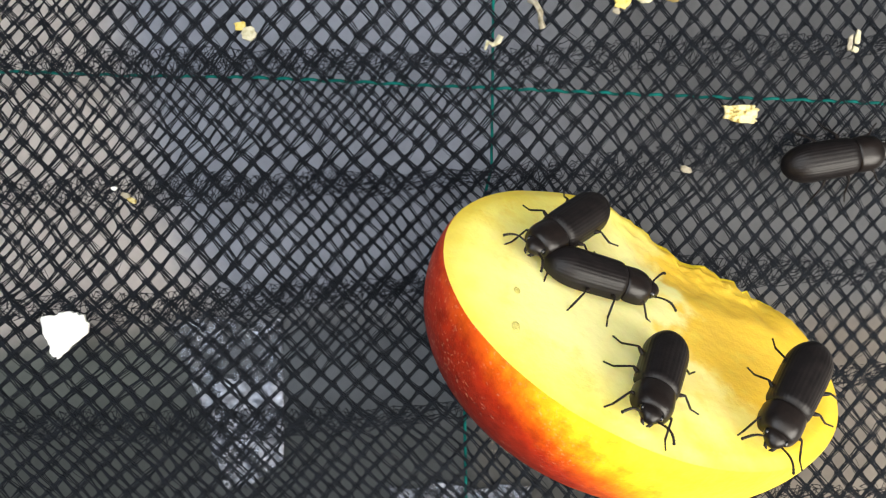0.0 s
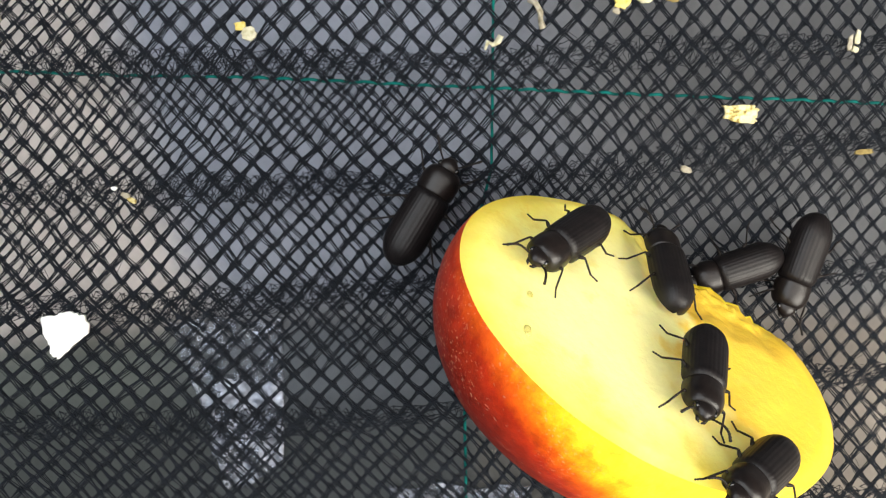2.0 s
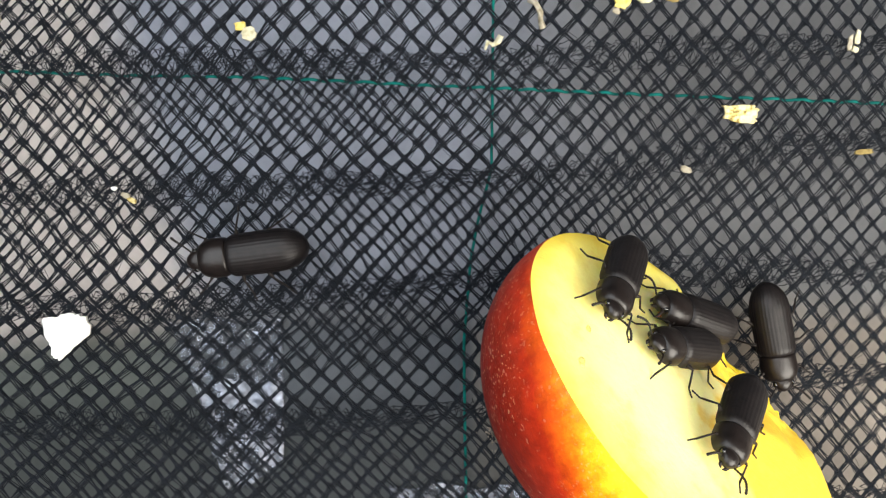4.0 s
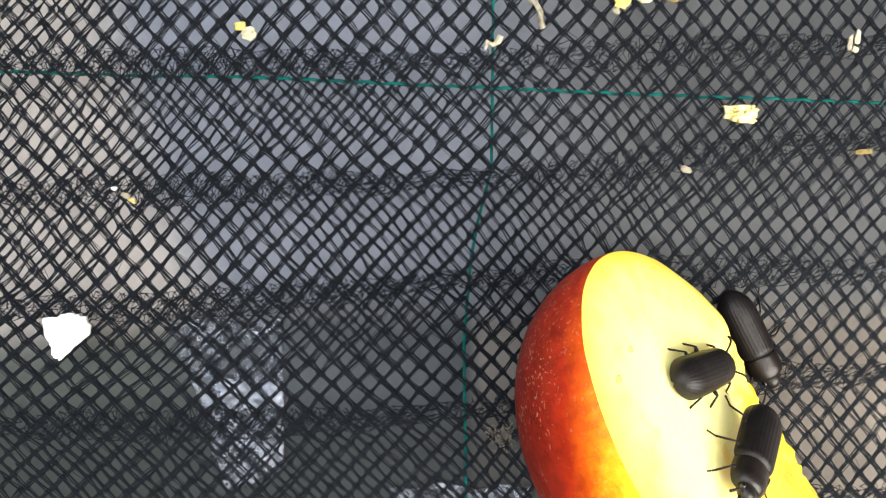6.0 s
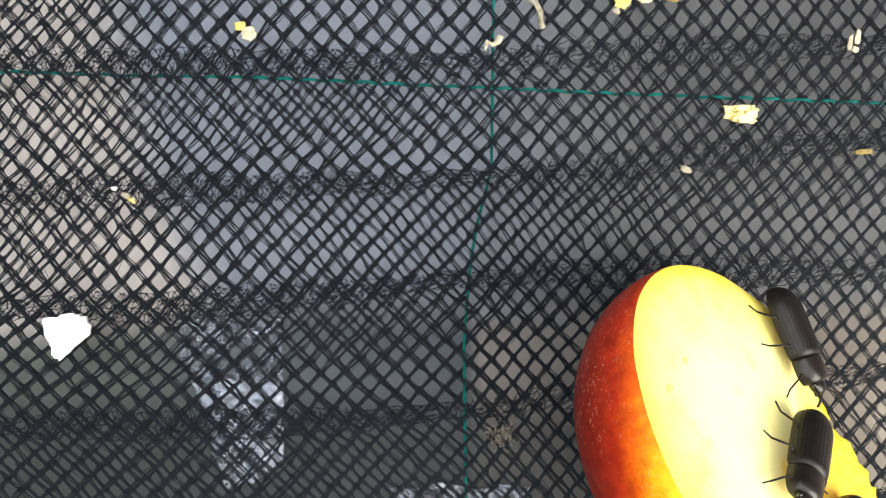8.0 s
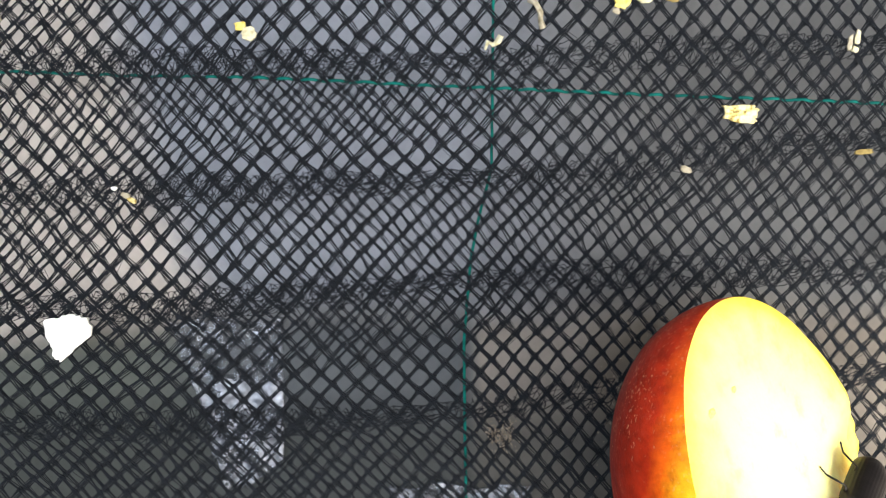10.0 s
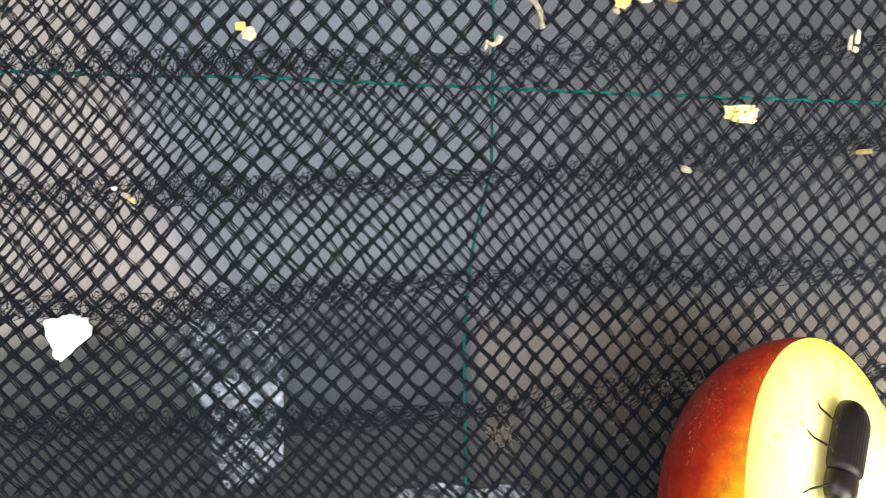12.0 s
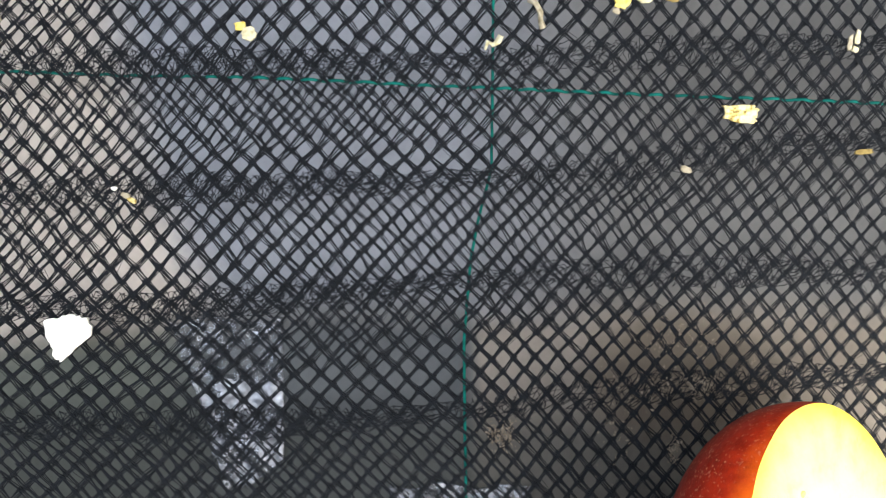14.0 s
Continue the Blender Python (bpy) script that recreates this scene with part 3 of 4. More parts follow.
# ---- crumbs and chips on the net ----


def chip(name, x, y, wide, tall, turn, mat, label, category, seed, thick=0.0004, ragged=0.28, z=0.00115, point=0.0, lean=0.0):
    """A ragged flake. wide, tall in plan steps."""
    bm = bmesh.new()
    n, rings = 48, 6
    grid = []
    for k in range(1, rings + 1):
        row = []
        for j in range(n):
            a = 2 * math.pi * j / n
            r = 1 + (ragged if wide < 50 or point else 0.26) * (noise.noise((math.cos(a) * 1.3, math.sin(a) * 1.3, seed)) * 1.6 + 0.6 * noise.noise((math.cos(a) * 4, math.sin(a) * 4, seed + 7)) + 0.35 * noise.noise((a * 9, seed, 1)))
            r *= k / rings
            e = 0.45 if wide > 50 and not point else 0.8
            c, s = math.cos(a), math.sin(a)
            p = Vector((math.copysign(abs(c) ** e, c) * wide / 2 * r, math.copysign(abs(s) ** e, s) * tall / 2 * r, 0)) * STEP
            if point:
                drop = max(0.0, -p.y / (tall / 2 * STEP))
                p.x = p.x * (1 - point * drop) - lean * drop * wide / 2 * STEP
            p.z = 0.0005 * noise.noise((p.x * 500, p.y * 500, seed)) * (wide / 60)
            row.append(bm.verts.new(p))
        grid.append(row)
    mid = bm.verts.new((0, 0, 0))
    for j in range(n):
        bm.faces.new((mid, grid[0][j], grid[0][(j + 1) % n]))
    for a, b in zip(grid, grid[1:]):
        for j in range(n):
            bm.faces.new((a[j], b[j], b[(j + 1) % n], a[(j + 1) % n]))
    r = bmesh.ops.extrude_face_region(bm, geom=bm.faces[:])
    bmesh.ops.translate(bm, verts=[g for g in r["geom"] if isinstance(g, bmesh.types.BMVert)], vec=(0, 0, thick))
    ob = part(name, bm, mat, None)
    X, Y = spot(x, y)
    ob.matrix_world = pose(X, Y, z, 0, 0, -turn)
    return tagged(ob, label, category)


def curl(name, pts, radius, mat, label, category):
    bm = bmesh.new()
    path = [Vector((*spot(x, y), 0.0011 + h * MM)) for x, y, h in pts]
    tube_bm(bm, path, [radius * STEP * (0.75 + 0.5 * noise.noise((i * 1.7, radius, 0))) for i in range(len(path))], 8)
    bm.verts.ensure_lookup_table()
    for v in bm.verts:
        v.co += Vector((noise.noise(v.co * 3000), noise.noise(v.co * 3000 + Vector((5, 0, 0))), noise.noise(v.co * 2500))) * 0.00022
    return tagged(part(name, bm, mat, None), label, category, "bran crumbs")


CHIP = chip("white_chip", 124, 588, 74, 86, 0, WHITE, "ragged white flake lying on the net", "flake", 11, 0.0009, 0.22, point=0.70, lean=0.42)
for x, y, w, h, turn, mat, seed in (
        (429, 50, 20, 14, -25, GOLD, 21), (443, 64, 28, 22, 5, PALE, 22), (1305, 204, 62, 27, 4, BRAN, 23), (1097, 8, 25, 24, 20, GOLD, 24),
        (1138, 2, 26, 16, -8, PALE, 25), (1168, -3, 14, 12, 0, BRAN, 31), (1510, 71, 9, 26, 12, PALE, 26), (1506, 92, 12, 9, 40, PALE, 27), (1521, 271, 30, 9, -4, HUSK, 28),
        (1210, 302, 18, 12, 20, STRAW, 29), (1186, 1, 26, 16, 10, HUSK, 30), (208, 335, 9, 7, 0, WHITE, 32), (228, 347, 16, 9, 20, STRAW, 33),
        (240, 356, 16, 9, 30, BRAN, 34), (1088, 24, 14, 10, 40, STRAW, 35), (1497, 80, 9, 26, 8, STRAW, 36), (5, 38, 10, 10, 0, STRAW, 37)):
    ob = chip("bran_flake", x, y, w, h, turn, mat, {"yellow_bran": "small pale yellow bran flake lying on the net", "orange_husk": "thin orange-brown husk lying on the net",
              "white_chip": "tiny white crumb lying on the net", "pale_straw": "small dull straw-coloured crumb on the net", "pale_bran": "small whitish bran flake lying on the net", "golden_bran": "small golden yellow bran flake lying on the net"}[mat.name], "bran flake", seed)
    ob["group"] = "bran crumbs"
curl("bran_curl", [(858, 92, .2), (862, 78, .4), (872, 84, .3), (880, 78, .4), (886, 68, .5)], 6.5, PALE, "crumbly curled bran fragment on the net", "bran flake")
curl("husk_strand", [(934, 4, .3), (946, 12, .5), (954, 28, .6), (955, 44, .4), (960, 54, .2)], 7, STRAW, "pale dry curled husk strand on the net", "husk")


def residue():
    """Dried crumbs of pulp caught in the net where the apple lay."""
    rng = random.Random(4)
    bm = bmesh.new()
    for cx, cy, sx, sy, n in ((1130, 690, 40, 14, 90), (1228, 682, 30, 9, 170), (1200, 600, 45, 24, 60), (886, 768, 13, 12, 90), (1085, 740, 20, 50, 40), (1190, 793, 6, 12, 50), (1330, 640, 6, 4, 8)):
        for _ in range(2 * n):
            x, y = spot(rng.gauss(cx, sx), rng.gauss(cy, sy))
            r = rng.uniform(0.5, 1.0) ** 2 * 2.6 * STEP
            q = bmesh.ops.create_icosphere(bm, subdivisions=1, radius=r)
            m = pose(x, y, 0.0009 + rng.uniform(-.0005, .0003), rng.uniform(0, 180), rng.uniform(0, 180), rng.uniform(0, 180))
            for v in q["verts"]:
                v.co = m @ Vector((v.co.x * rng.uniform(1.2, 2.4), v.co.y * 0.9, v.co.z * 0.4))
    tagged(part("pulp_crumbs", bm, PULP, None), "dried apple pulp crumbs caught in the net", "crumbs", kind="stuff")


residue()


# ---- all that moves ----
def swing(ob, seed):
    """The six legs swing to and fro about their roots."""
    rng = random.Random(seed)
    for k, leg in enumerate(legs_of(ob)):
        x, y, z = leg.location
        side = 1 if y > 0 else -1
        a, b = rng.uniform(0, 6.3), rng.uniform(1.6, 2.6)
        walk(leg, [(t / 2, pose(x, y, z, side * 5 * math.sin(b * t / 2 + a), 0, 9 * math.sin(b * 1.7 * t / 2 + a + 3 * (k % 2)) + rng.uniform(-8, 8))) for t in range(29)])


def motions():
    walk(APPLE, [
        (0, pose(0.02332, -0.00749, 0.02244, -50.6, 14.3, -19.0)), (0.5, pose(0.02325, -0.00735, 0.02254, -49.5, 15.4, -18.6)),
        (1, pose(0.02323, -0.00711, 0.02259, -49.4, 16.0, -18.2)), (1.5, pose(0.02398, -0.00736, 0.02270, -49.7, 17.7, -17.2)),
        (2, pose(0.02413, -0.00928, 0.02249, -51.6, 15.5, -24.3)), (2.5, pose(0.02682, -0.01360, 0.02241, -54.3, 15.6, -36.1)),
        (3, pose(0.02763, -0.01524, 0.02234, -53.7, 14.3, -36.2)), (4, pose(0.02852, -0.01689, 0.02235, -54.8, 14.8, -39.6)),
        (4.8, pose(0.02923, -0.01820, 0.02235, -55.7, 15.2, -42.3)), (5.5, pose(0.02986, -0.01936, 0.02235, -56.4, 15.6, -44.6)),
        (6, pose(0.03155, -0.02133, 0.02235, -52.1, 13.5, -49.7)), (6.5, pose(0.03830, -0.02267, 0.02222, -47.0, 8.1, -48.5)),
        (7, pose(0.03844, -0.02272, 0.02218, -47.2, 7.4, -49.1)), (7.5, pose(0.03866, -0.02292, 0.02217, -48.2, 8.0, -49.7)),
        (8, pose(0.03834, -0.02305, 0.02218, -47.2, 7.4, -49.7)), (8.8, pose(0.03960, -0.02537, 0.02219, -45.6, 6.6, -54.6)),
        (9.7, pose(0.04101, -0.02798, 0.02220, -43.8, 5.7, -60.2)), (10.5, pose(0.04227, -0.03029, 0.02222, -42.3, 4.9, -65.1)),
        (11, pose(0.04310, -0.03248, 0.02232, -41.0, 6.8, -70.6)), (11.5, pose(0.04328, -0.03363, 0.02231, -40.3, 5.8, -71.5)),
        (12, pose(0.04592, -0.03476, 0.02219, -41.1, 1.0, -75.5)), (12.5, pose(0.04560, -0.03582, 0.02225, -40.3, 3.7, -75.6)),
        (13, pose(0.04599, -0.03741, 0.02228, -37.7, 2.9, -73.6)), (13.5, pose(0.04426, -0.04120, 0.02217, -42.1, 2.0, -70.2)),
        (14, pose(0.04633, -0.04209, 0.02226, -39.6, 3.0, -73.8)),
    ])
    walk(BEETLES["A"], [
        (0, pose(0.01353, 0.00157, 0.02118, 22.3, -35.6, -148.6)), (0.5, pose(0.01306, 0.00155, 0.02218, 19.7, -34.8, -146.2)),
        (1, pose(0.01198, 0.00164, 0.02275, 13.8, -38.7, -138.9)), (1.5, pose(0.01239, 0.00126, 0.02347, 18.5, -37.0, -144.9)),
        (2, pose(0.01329, 0.00020, 0.02307, 19.2, -39.1, -150.0)), (2.5, pose(0.01714, -0.00171, 0.02327, 12.5, -43.6, -151.9)),
        (3, pose(0.01730, -0.00298, 0.02353, -10.6, -42.1, -123.8)), (3.2, pose(0.01759, -0.00308, 0.02283, -13.6, -44.8, -120.7)),
        (4, pose(0.01872, -0.00389, 0.02245, -17.3, -47.4, -118.9)), (4.2, pose(0.01900, -0.00410, 0.02236, -18.3, -48.0, -118.4)),
        (4.8, pose(0.02019, -0.00465, 0.02164, -21.4, -49.6, -116.7)), (5.3, pose(0.02118, -0.00514, 0.02104, -24.1, -50.8, -115.2)),
        (5.4, pose(0.01618, -0.00956, 0.03096, -49.9, -34.0, -79.6)), (5.45, pose(0.01800, -0.00802, 0.02726, -57.1, 10.3, -48.0)),
        (5.5, pose(0.01850, -0.00560, 0.02430, -33.2, 50.5, -5.0)), (5.7, pose(0.02453, -0.01330, 0.02424, 15.8, 54.5, 52.3)),
        (6, pose(0.02817, -0.01457, 0.02058, -19.7, 50.7, 5.3)), (6.5, pose(0.03564, -0.01674, 0.02100, -32.2, 37.1, -12.2)),
        (7, pose(0.04077, -0.01593, 0.01589, -36.8, 32.6, -10.1)), (7.5, pose(0.04104, -0.01619, 0.01570, -36.2, 35.1, -8.6)),
        (7.7, pose(0.04206, -0.01449, 0.01430, -38.9, 31.2, -24.0)), (8, pose(0.04148, -0.01160, 0.01303, -45.1, -17.4, -73.1)),
        (8.2, pose(0.04156, -0.00965, 0.01210, -46.4, -9.9, -67.0)), (8.7, pose(0.05245, -0.00438, 0.00160, 0.0, -0.0, -40.6)),
        (9.4, pose(0.06470, -0.00178, 0.00160, 0.0, -0.0, -20.2)), (14, pose(0.07548, -0.00587, 0.00160, 0.0, -0.0, -21.8)),
    ])
    walk(BEETLES["B"], [
        (0, pose(0.01665, -0.00426, 0.02322, -49.8, 17.5, -16.3)), (0.1, pose(0.02054, -0.00383, 0.02028, -51.4, 8.0, -24.4)),
        (0.3, pose(0.02436, -0.00338, 0.01746, -51.3, 6.3, -26.0)), (0.4, pose(0.02592, -0.00300, 0.01630, -42.3, -30.7, -61.1)),
        (0.5, pose(0.02749, -0.00261, 0.01514, 2.0, -49.2, -123.9)), (0.7, pose(0.02772, -0.00166, 0.01370, 30.1, -43.7, -161.4)),
        (1, pose(0.02696, -0.00204, 0.01576, 34.2, -34.9, -167.4)), (1.5, pose(0.02841, -0.00331, 0.01552, 36.0, -39.2, -169.9)),
        (1.8, pose(0.02868, -0.00338, 0.01360, 36.9, -40.7, -173.5)), (1.9, pose(0.02692, -0.00339, 0.01447, 53.2, 4.7, 141.3)),
        (2, pose(0.02576, -0.00341, 0.01535, 28.0, 47.3, 89.6)), (2.5, pose(0.03039, -0.00735, 0.01349, 38.2, 44.3, 91.4)),
        (3, pose(0.03152, -0.00817, 0.01220, 45.9, 34.5, 104.7)), (3.2, pose(0.03202, -0.00841, 0.01152, 46.8, 33.5, 105.5)),
        (3.6, pose(0.03009, -0.00868, 0.01352, 54.3, 1.0, 133.6)), (4, pose(0.02876, -0.00895, 0.01551, 45.2, -31.2, 161.8)),
        (4.2, pose(0.02813, -0.00902, 0.01652, 29.8, -43.5, -176.9)), (4.8, pose(0.02806, -0.00903, 0.01740, 13.2, -46.0, -158.0)),
        (5.3, pose(0.02806, -0.00900, 0.01813, -1.7, -44.6, -142.1)), (5.5, pose(0.02829, -0.00925, 0.01880, -0.2, -41.8, -144.5)),
        (5.6, pose(0.03740, -0.00661, 0.00160, 0.0, -0.0, -88.2)), (5.8, pose(0.03908, -0.00884, 0.00160, 0.0, -0.0, -63.4)),
        (6, pose(0.04056, -0.01181, 0.00160, 0.0, -0.0, -63.4)), (6.5, pose(0.05059, -0.01701, 0.00160, 0.0, -0.0, -120.3)),
        (6.7, pose(0.05208, -0.02073, 0.00160, 0.0, -0.0, -102.1)), (7, pose(0.06693, -0.03261, 0.00160, 0.0, -0.0, -79.4)),
        (7.5, pose(0.06322, -0.04376, 0.00160, 0.0, -0.0, -77.9)), (14, pose(0.06693, -0.04710, 0.00160, 0.0, -0.0, -78.7)),
    ])
    walk(BEETLES["C"], [
        (0, pose(0.02129, -0.01407, 0.03142, 2.7, -50.0, -123.9)), (0.05, pose(0.02008, -0.01226, 0.03002, 40.2, -34.5, -176.3)),
        (0.1, pose(0.01887, -0.01045, 0.02863, 51.7, -5.0, 153.2)), (0.3, pose(0.01523, -0.00855, 0.02897, 50.8, -10.6, 157.5)),
        (0.35, pose(0.01638, -0.00680, 0.02636, 45.0, 28.5, 123.3)), (0.4, pose(0.01754, -0.00506, 0.02375, 1.7, 51.4, 61.0)),
        (0.5, pose(0.01790, -0.00451, 0.02298, -42.4, 32.2, -1.0)), (0.6, pose(0.02241, -0.00614, 0.02186, -51.3, -1.0, -32.2)),
        (1, pose(0.02633, -0.00726, 0.02239, -51.1, 5.5, -27.1)), (1.2, pose(0.02588, -0.00803, 0.02316, -51.5, 1.8, -30.1)),
        (1.27, pose(0.02853, -0.00951, 0.02184, -44.5, -29.6, -58.3)), (1.35, pose(0.03218, -0.01049, 0.02052, -11.9, -50.8, -106.4)),
        (1.5, pose(0.03549, -0.01058, 0.01848, 46.2, -27.2, 172.0)), (1.7, pose(0.03511, -0.01431, 0.02137, 41.5, -35.6, 179.9)),
        (1.8, pose(0.03691, -0.01221, 0.01706, 45.0, -31.0, 172.9)), (2, pose(0.03852, -0.00271, 0.00160, 0.0, -0.0, -161.6)),
        (2.15, pose(0.03833, -0.00141, 0.00160, 0.0, -0.0, 164.1)), (2.3, pose(0.01648, -0.01282, 0.03230, 54.7, 3.2, 135.0)),
        (2.5, pose(0.02207, -0.00864, 0.02416, 40.0, 42.7, 94.0)), (3, pose(0.02676, -0.01086, 0.02050, 40.6, 40.9, 96.1)),
        (3.1, pose(0.02758, -0.01044, 0.01918, 54.8, 4.7, 129.8)), (3.2, pose(0.02690, -0.01002, 0.01786, 47.1, -33.0, 159.6)),
        (4, pose(0.02618, -0.01203, 0.02034, 39.4, -43.8, 170.3)), (4.2, pose(0.02600, -0.01251, 0.02097, 36.7, -46.3, 173.6)),
        (4.8, pose(0.02474, -0.01384, 0.02374, 30.3, -50.9, -179.4)), (5.3, pose(0.02372, -0.01484, 0.02609, 23.5, -54.2, -172.3)),
        (5.5, pose(0.01960, -0.01417, 0.03090, 55.1, -21.3, 139.5)), (5.6, pose(0.02205, -0.01493, 0.02854, 44.1, 40.6, 90.4)),
        (5.75, pose(0.02385, -0.04004, 0.00160, 0.0, -0.0, 107.4)), (6, pose(0.02385, -0.04747, 0.00160, 0.0, -0.0, 107.4)),
        (7.6, pose(0.03165, -0.05341, 0.00160, 0.0, -0.0, 97.1)), (7.7, pose(0.02630, -0.02564, 0.03528, 30.1, 39.7, 75.5)),
        (7.8, pose(0.02843, -0.02069, 0.03009, 37.8, 32.2, 88.9)), (7.85, pose(0.02539, -0.01380, 0.02863, 47.0, -10.7, 133.3)),
        (7.9, pose(0.02234, -0.00691, 0.02717, 16.2, -45.7, -168.6)), (7.95, pose(0.02484, -0.00970, 0.02651, -6.4, -47.4, -137.9)),
        (7.97, pose(0.02806, -0.03230, 0.01405, 11.4, -24.5, 158.1)), (8, pose(0.03128, -0.05490, 0.00160, 0.0, -0.0, 107.4)),
        (8.05, pose(0.03443, -0.04747, 0.00160, 0.0, -0.0, -174.9)), (8.1, pose(0.03759, -0.04004, 0.00160, 0.0, -0.0, -97.1)),
        (8.2, pose(0.03126, -0.01411, 0.02463, -6.0, -39.9, -139.5)), (8.4, pose(0.03037, -0.01852, 0.02688, -10.4, -45.9, -134.4)),
        (8.7, pose(0.03908, -0.04301, 0.00160, 0.0, -0.0, -104.0)), (9.2, pose(0.04948, -0.05007, 0.00160, 0.0, -0.0, -35.0)),
        (10.35, pose(0.06173, -0.03930, 0.00160, 0.0, -0.0, -98.8)), (11.5, pose(0.07399, -0.02853, 0.00160, 0.0, -0.0, -162.6)),
        (11.6, pose(0.06991, -0.02481, 0.00160, 0.0, -0.0, -161.6)), (11.7, pose(0.04366, -0.01835, 0.02023, -2.3, -38.7, -164.2)),
        (11.8, pose(0.03989, -0.02021, 0.02544, -19.0, -25.5, -138.1)), (11.9, pose(0.04075, -0.02255, 0.02380, -28.4, -30.9, -120.6)),
        (12, pose(0.04341, -0.02322, 0.02201, -31.9, -27.5, -113.3)), (12.15, pose(0.05059, -0.04153, 0.00160, 0.0, -0.0, -100.6)),
        (12.5, pose(0.04762, -0.05378, 0.00160, 0.0, -0.0, -106.4)), (14, pose(0.04650, -0.05601, 0.00160, 0.0, -0.0, -109.4)),
    ])
    walk(BEETLES["D"], [
        (0, pose(0.03655, -0.01600, 0.02790, 10.0, -29.1, -129.0)), (0.2, pose(0.03555, -0.01640, 0.02784, 13.6, -32.1, -136.0)),
        (0.4, pose(0.03302, -0.01795, 0.02753, 23.4, -47.2, -151.7)), (0.5, pose(0.03337, -0.01787, 0.02719, 22.2, -47.5, -150.3)),
        (1, pose(0.03323, -0.01774, 0.02776, 19.8, -46.2, -147.3)), (1.5, pose(0.03333, -0.01898, 0.02906, 29.0, -45.2, -159.7)),
        (1.6, pose(0.03230, -0.02038, 0.03063, 43.6, -32.2, 176.7)), (1.8, pose(0.03068, -0.02095, 0.03114, 39.2, -38.6, -177.0)),
        (2, pose(0.03105, -0.02354, 0.03239, 27.7, -47.4, -161.8)), (2.2, pose(0.02392, -0.02258, 0.03582, 39.4, -40.8, 178.0)),
        (2.4, pose(0.03388, -0.04041, 0.00160, 0.0, -0.0, -121.6)), (3, pose(0.03759, -0.04784, 0.00160, 0.0, -0.0, -121.6)),
        (5.3, pose(0.05022, -0.04747, 0.00160, 0.0, -0.0, -119.7)), (7.5, pose(0.05319, -0.04153, 0.00160, 0.0, -0.0, -104.0)),
        (8, pose(0.04316, -0.03308, 0.02384, -12.2, -46.4, -129.8)), (8.2, pose(0.04359, -0.03205, 0.02255, -2.5, -47.2, -144.2)),
        (8.8, pose(0.04440, -0.03120, 0.02077, -6.4, -45.6, -142.2)), (9.7, pose(0.04645, -0.02999, 0.01817, -11.4, -42.9, -139.6)),
        (10.3, pose(0.04836, -0.02931, 0.01651, -14.2, -40.9, -138.3)), (10.45, pose(0.06285, -0.04041, 0.00160, 0.0, -0.0, -97.6)),
        (11, pose(0.06582, -0.04784, 0.00160, 0.0, -0.0, -97.6)), (14, pose(0.06730, -0.05081, 0.00160, 0.0, -0.0, -97.6)),
    ])
    walk(BEETLES["F"], [
        (0, pose(0.07362, -0.02778, 0.00160, 0.0, -0.0, -170.0)), (0.3, pose(0.06842, -0.02481, 0.00160, 0.0, -0.0, -170.0)),
        (0.4, pose(0.02941, -0.01139, 0.02349, 4.4, -51.3, -126.8)), (0.5, pose(0.02836, -0.01122, 0.02478, -6.0, -49.0, -113.7)),
        (1, pose(0.02908, -0.01144, 0.02695, 13.1, -31.7, -137.5)), (1.5, pose(0.02794, -0.01206, 0.02779, 2.1, -40.9, -124.3)),
        (2, pose(0.02690, -0.01409, 0.02686, -10.2, -50.5, -113.5)), (2.5, pose(0.02834, -0.01784, 0.02712, -10.6, -49.0, -124.2)),
        (3, pose(0.02933, -0.01905, 0.02607, -9.7, -46.3, -124.8)), (3.2, pose(0.03032, -0.01879, 0.02416, -9.6, -48.6, -125.5)),
        (4, pose(0.03121, -0.01943, 0.02395, -9.3, -45.7, -128.7)), (4.8, pose(0.03215, -0.02011, 0.02370, -9.1, -42.8, -131.9)),
        (5.3, pose(0.03276, -0.02054, 0.02353, -8.9, -41.0, -133.9)), (5.5, pose(0.03200, -0.02097, 0.02386, -13.4, -44.5, -129.2)),
        (6, pose(0.03319, -0.02308, 0.02267, -19.0, -45.6, -126.1)), (6.5, pose(0.04083, -0.02446, 0.02192, -17.4, -45.0, -122.1)),
        (7, pose(0.04097, -0.02441, 0.02183, -16.3, -45.4, -123.6)), (7.5, pose(0.04058, -0.02434, 0.02218, -19.1, -45.7, -121.0)),
        (8, pose(0.03905, -0.02382, 0.02291, -17.5, -45.0, -122.5)), (8.2, pose(0.04016, -0.02378, 0.02182, -19.8, -43.8, -120.2)),
        (8.8, pose(0.04411, -0.02837, 0.01961, -24.7, -40.1, -115.5)), (9.4, pose(0.05765, -0.04338, 0.00160, 0.0, -0.0, -90.0)),
        (14, pose(0.06285, -0.04896, 0.00160, 0.0, -0.0, -82.9)),
    ])
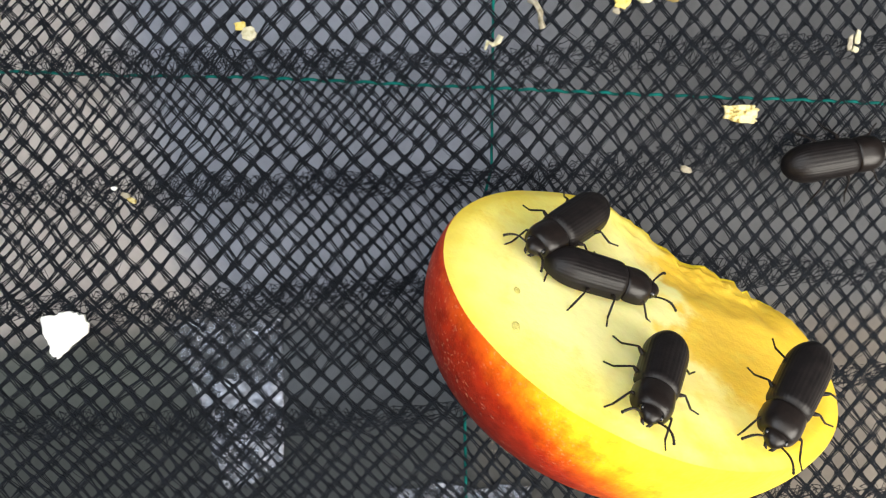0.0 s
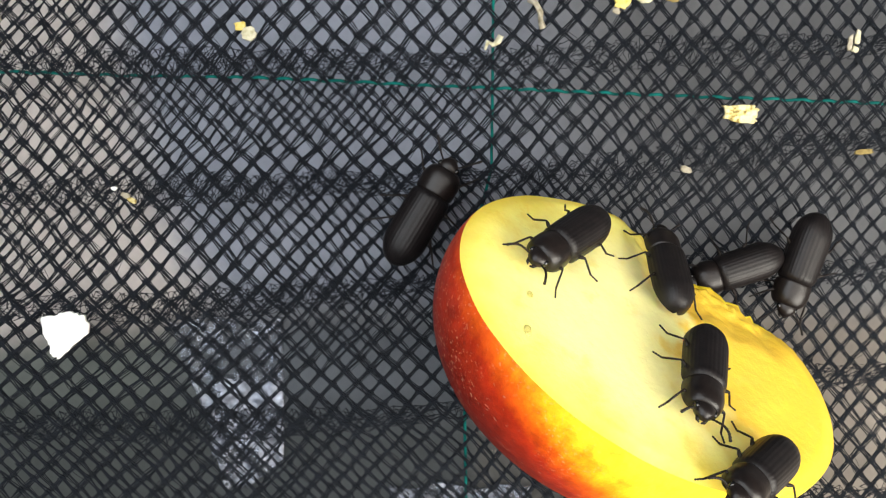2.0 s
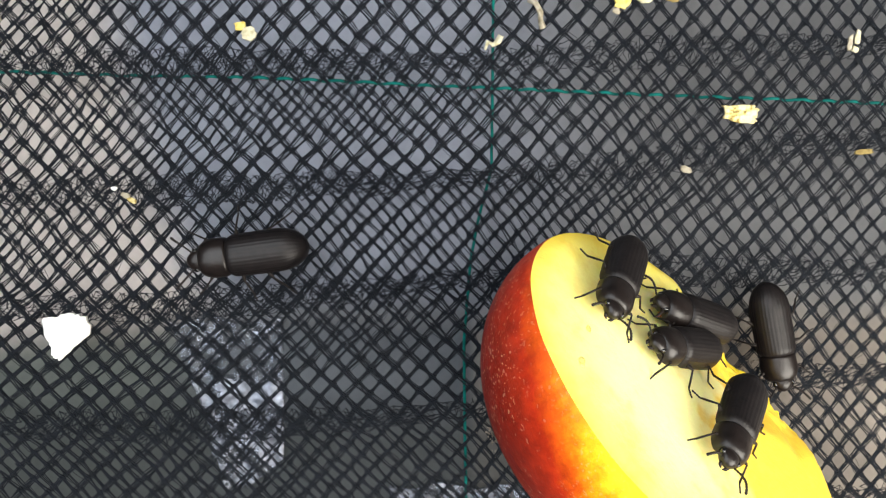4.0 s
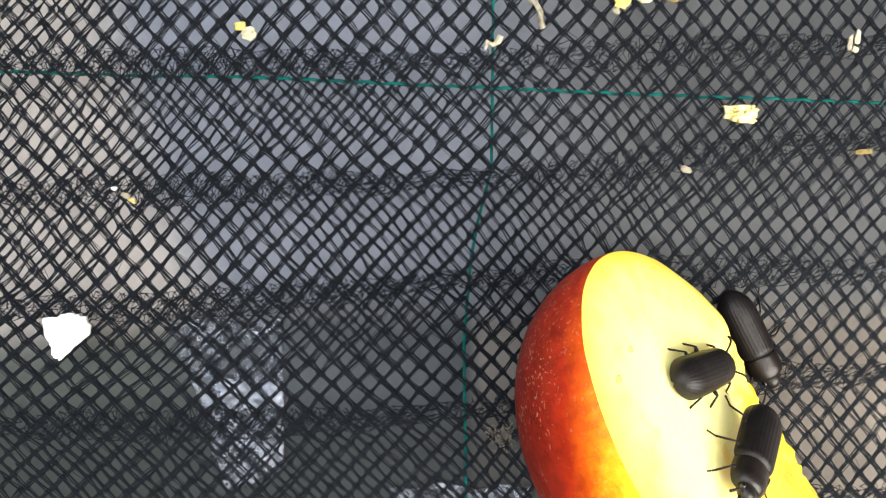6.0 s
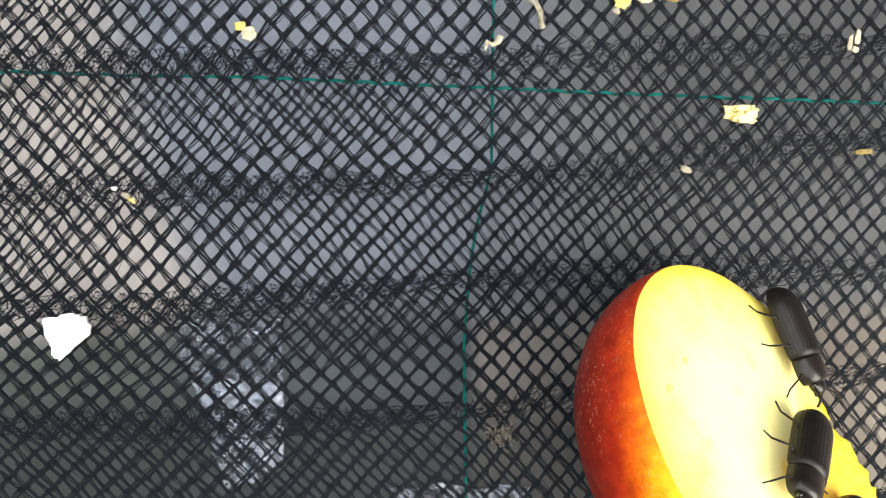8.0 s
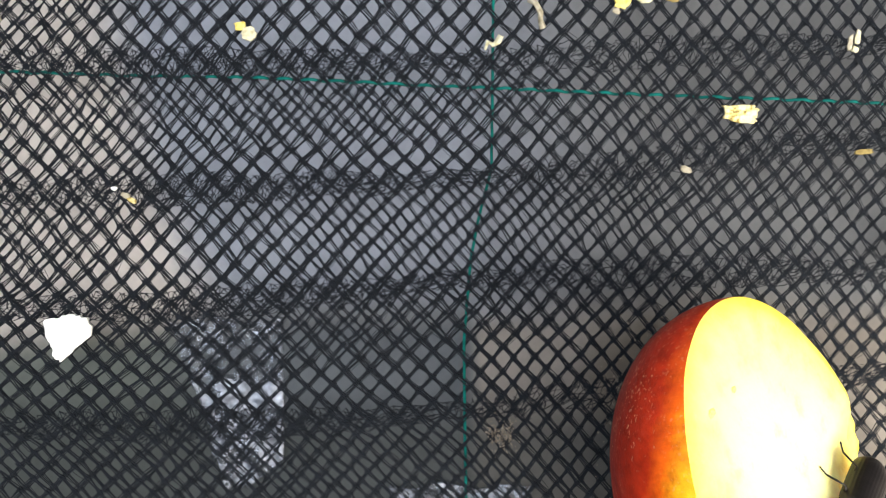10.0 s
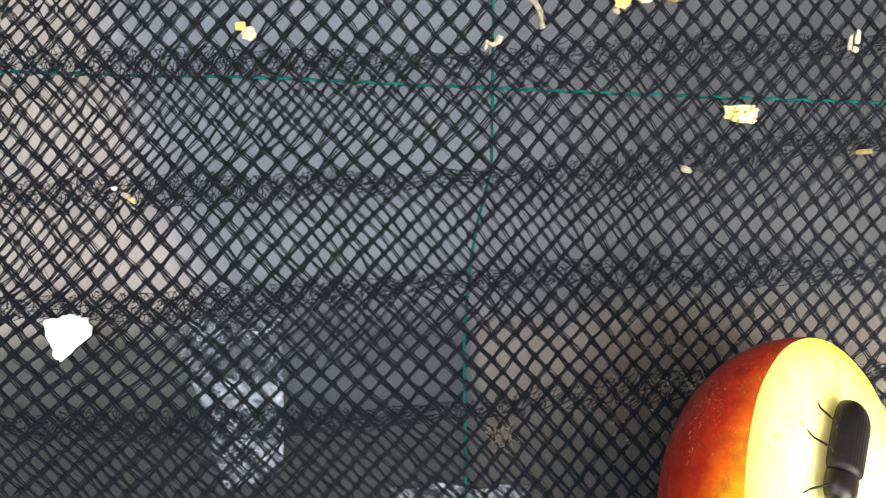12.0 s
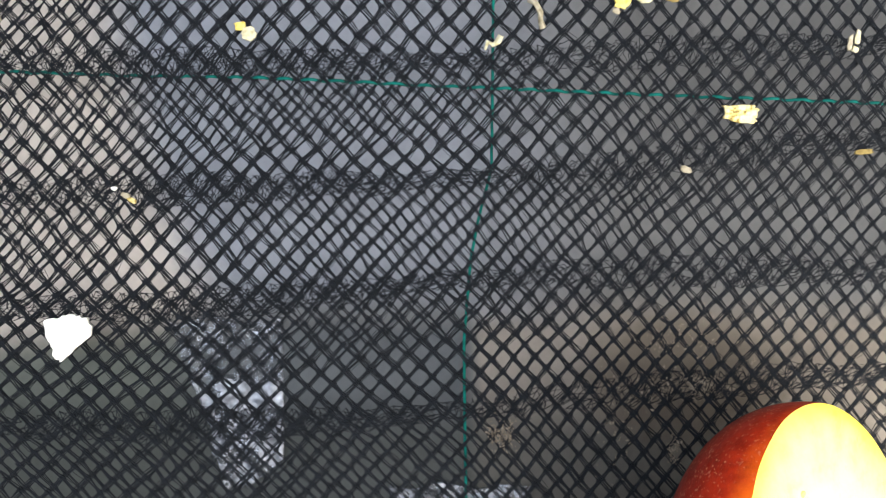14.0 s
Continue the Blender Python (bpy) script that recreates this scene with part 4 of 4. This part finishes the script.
    walk(BEETLES["N"], [
        (0, pose(0.05182, 0.01196, 0.00160, 0.0, -0.0, 9.6)), (0.6, pose(0.05170, 0.01189, 0.00160, 0.0, -0.0, 18.1)),
        (0.65, pose(0.05022, 0.00719, 0.00160, 0.0, -0.0, -41.1)), (0.7, pose(0.04873, 0.00249, 0.00160, 0.0, -0.0, -100.3)),
        (1, pose(0.04910, 0.00305, 0.00160, 0.0, -0.0, -99.5)), (1.2, pose(0.04929, 0.00286, 0.00160, 0.0, -0.0, -94.6)),
        (1.5, pose(0.04725, 0.00045, 0.00160, 0.0, -0.0, -125.2)), (2, pose(0.04732, -0.00197, 0.00160, 0.0, -0.0, -110.6)),
        (2.5, pose(0.04294, -0.00735, 0.00160, 0.0, -0.0, -88.0)), (3, pose(0.04395, -0.00847, 0.00160, 0.0, -0.0, -88.6)),
        (3.2, pose(0.04364, -0.00847, 0.00160, 0.0, -0.0, -88.0)), (5.3, pose(0.04409, -0.01905, 0.00160, 0.0, -0.0, -69.6)),
        (5.5, pose(0.04416, -0.01931, 0.00160, 0.0, -0.0, -69.4)), (5.7, pose(0.04502, -0.01813, 0.00160, 0.0, -0.0, -64.8)),
        (5.8, pose(0.04725, -0.02630, 0.00160, 0.0, -0.0, -76.8)), (5.95, pose(0.05170, -0.03856, 0.00160, 0.0, -0.0, -76.0)),
        (6.3, pose(0.05468, -0.04747, 0.00160, 0.0, -0.0, -76.0)), (14, pose(0.05616, -0.05416, 0.00160, 0.0, -0.0, -76.0)),
    ])
    walk(BEETLES["W"], [
        (0, pose(0.00007, -0.04598, 0.00160, 0.0, -0.0, 119.4)), (0.3, pose(-0.00030, -0.02871, 0.00160, 0.0, -0.0, 93.5)),
        (0.4, pose(0.00360, -0.03038, 0.00160, 0.0, -0.0, 156.0)), (0.5, pose(0.00312, -0.03161, 0.00160, 0.0, -0.0, 132.7)),
        (0.7, pose(0.00249, -0.03187, 0.00160, 0.0, -0.0, 114.9)), (0.9, pose(0.00305, -0.04264, 0.00160, 0.0, -0.0, 106.4)),
        (1.7, pose(-0.00030, -0.04450, 0.00160, 0.0, -0.0, 104.0)), (1.9, pose(-0.00282, -0.02611, 0.00160, 0.0, -0.0, 107.2)),
        (2, pose(-0.00279, 0.00483, 0.00160, 0.0, -0.0, 59.1)), (2.1, pose(-0.00394, 0.00862, 0.00160, 0.0, -0.0, 94.3)),
        (2.2, pose(-0.00661, 0.01660, 0.00160, 0.0, -0.0, 90.0)), (2.3, pose(-0.00903, 0.01400, 0.00160, 0.0, -0.0, 123.2)),
        (2.4, pose(-0.01007, 0.01267, 0.00160, 0.0, -0.0, 141.6)), (2.5, pose(-0.02318, 0.00063, 0.00160, 0.0, -0.0, -149.1)),
        (2.6, pose(-0.02370, 0.00063, 0.00160, 0.0, -0.0, -174.6)), (2.8, pose(-0.02351, 0.00215, 0.00160, 0.0, -0.0, 180.0)),
        (3, pose(-0.02351, 0.00260, 0.00160, 0.0, -0.0, 176.9)), (3.2, pose(-0.02366, 0.00219, 0.00160, 0.0, -0.0, 178.2)),
        (4.2, pose(-0.02611, -0.00104, 0.00160, 0.0, -0.0, -171.7)), (5.3, pose(-0.02808, -0.00453, 0.00160, 0.0, -0.0, -171.7)),
        (5.35, pose(-0.02221, -0.01404, 0.00160, 0.0, -0.0, -99.5)), (5.4, pose(-0.01411, -0.01779, 0.00160, 0.0, -0.0, -31.5)),
        (5.5, pose(0.00063, -0.01579, 0.00160, 0.0, -0.0, 35.1)), (5.6, pose(-0.00230, -0.01482, 0.00160, 0.0, -0.0, -16.2)),
        (5.65, pose(0.00156, -0.02147, 0.00160, 0.0, -0.0, -57.3)), (5.8, pose(0.00565, -0.03558, 0.00160, 0.0, -0.0, -76.0)),
        (6.2, pose(0.00713, -0.04747, 0.00160, 0.0, -0.0, -76.0)), (14, pose(0.00713, -0.05044, 0.00160, 0.0, -0.0, -76.0)),
    ])
    x, y = spot(124, 588)
    walk(CHIP, [(t, pose(x + d * STEP, y - d * STEP, 0.00115, 0, 0, 0)) for t, d in ((0, 0), (1.8, 0), (2.6, 2.5), (8.2, 3), (10.3, 5), (14, 5))])
    for k, ob in enumerate(BEETLES.values()):
        swing(ob, k)


motions()
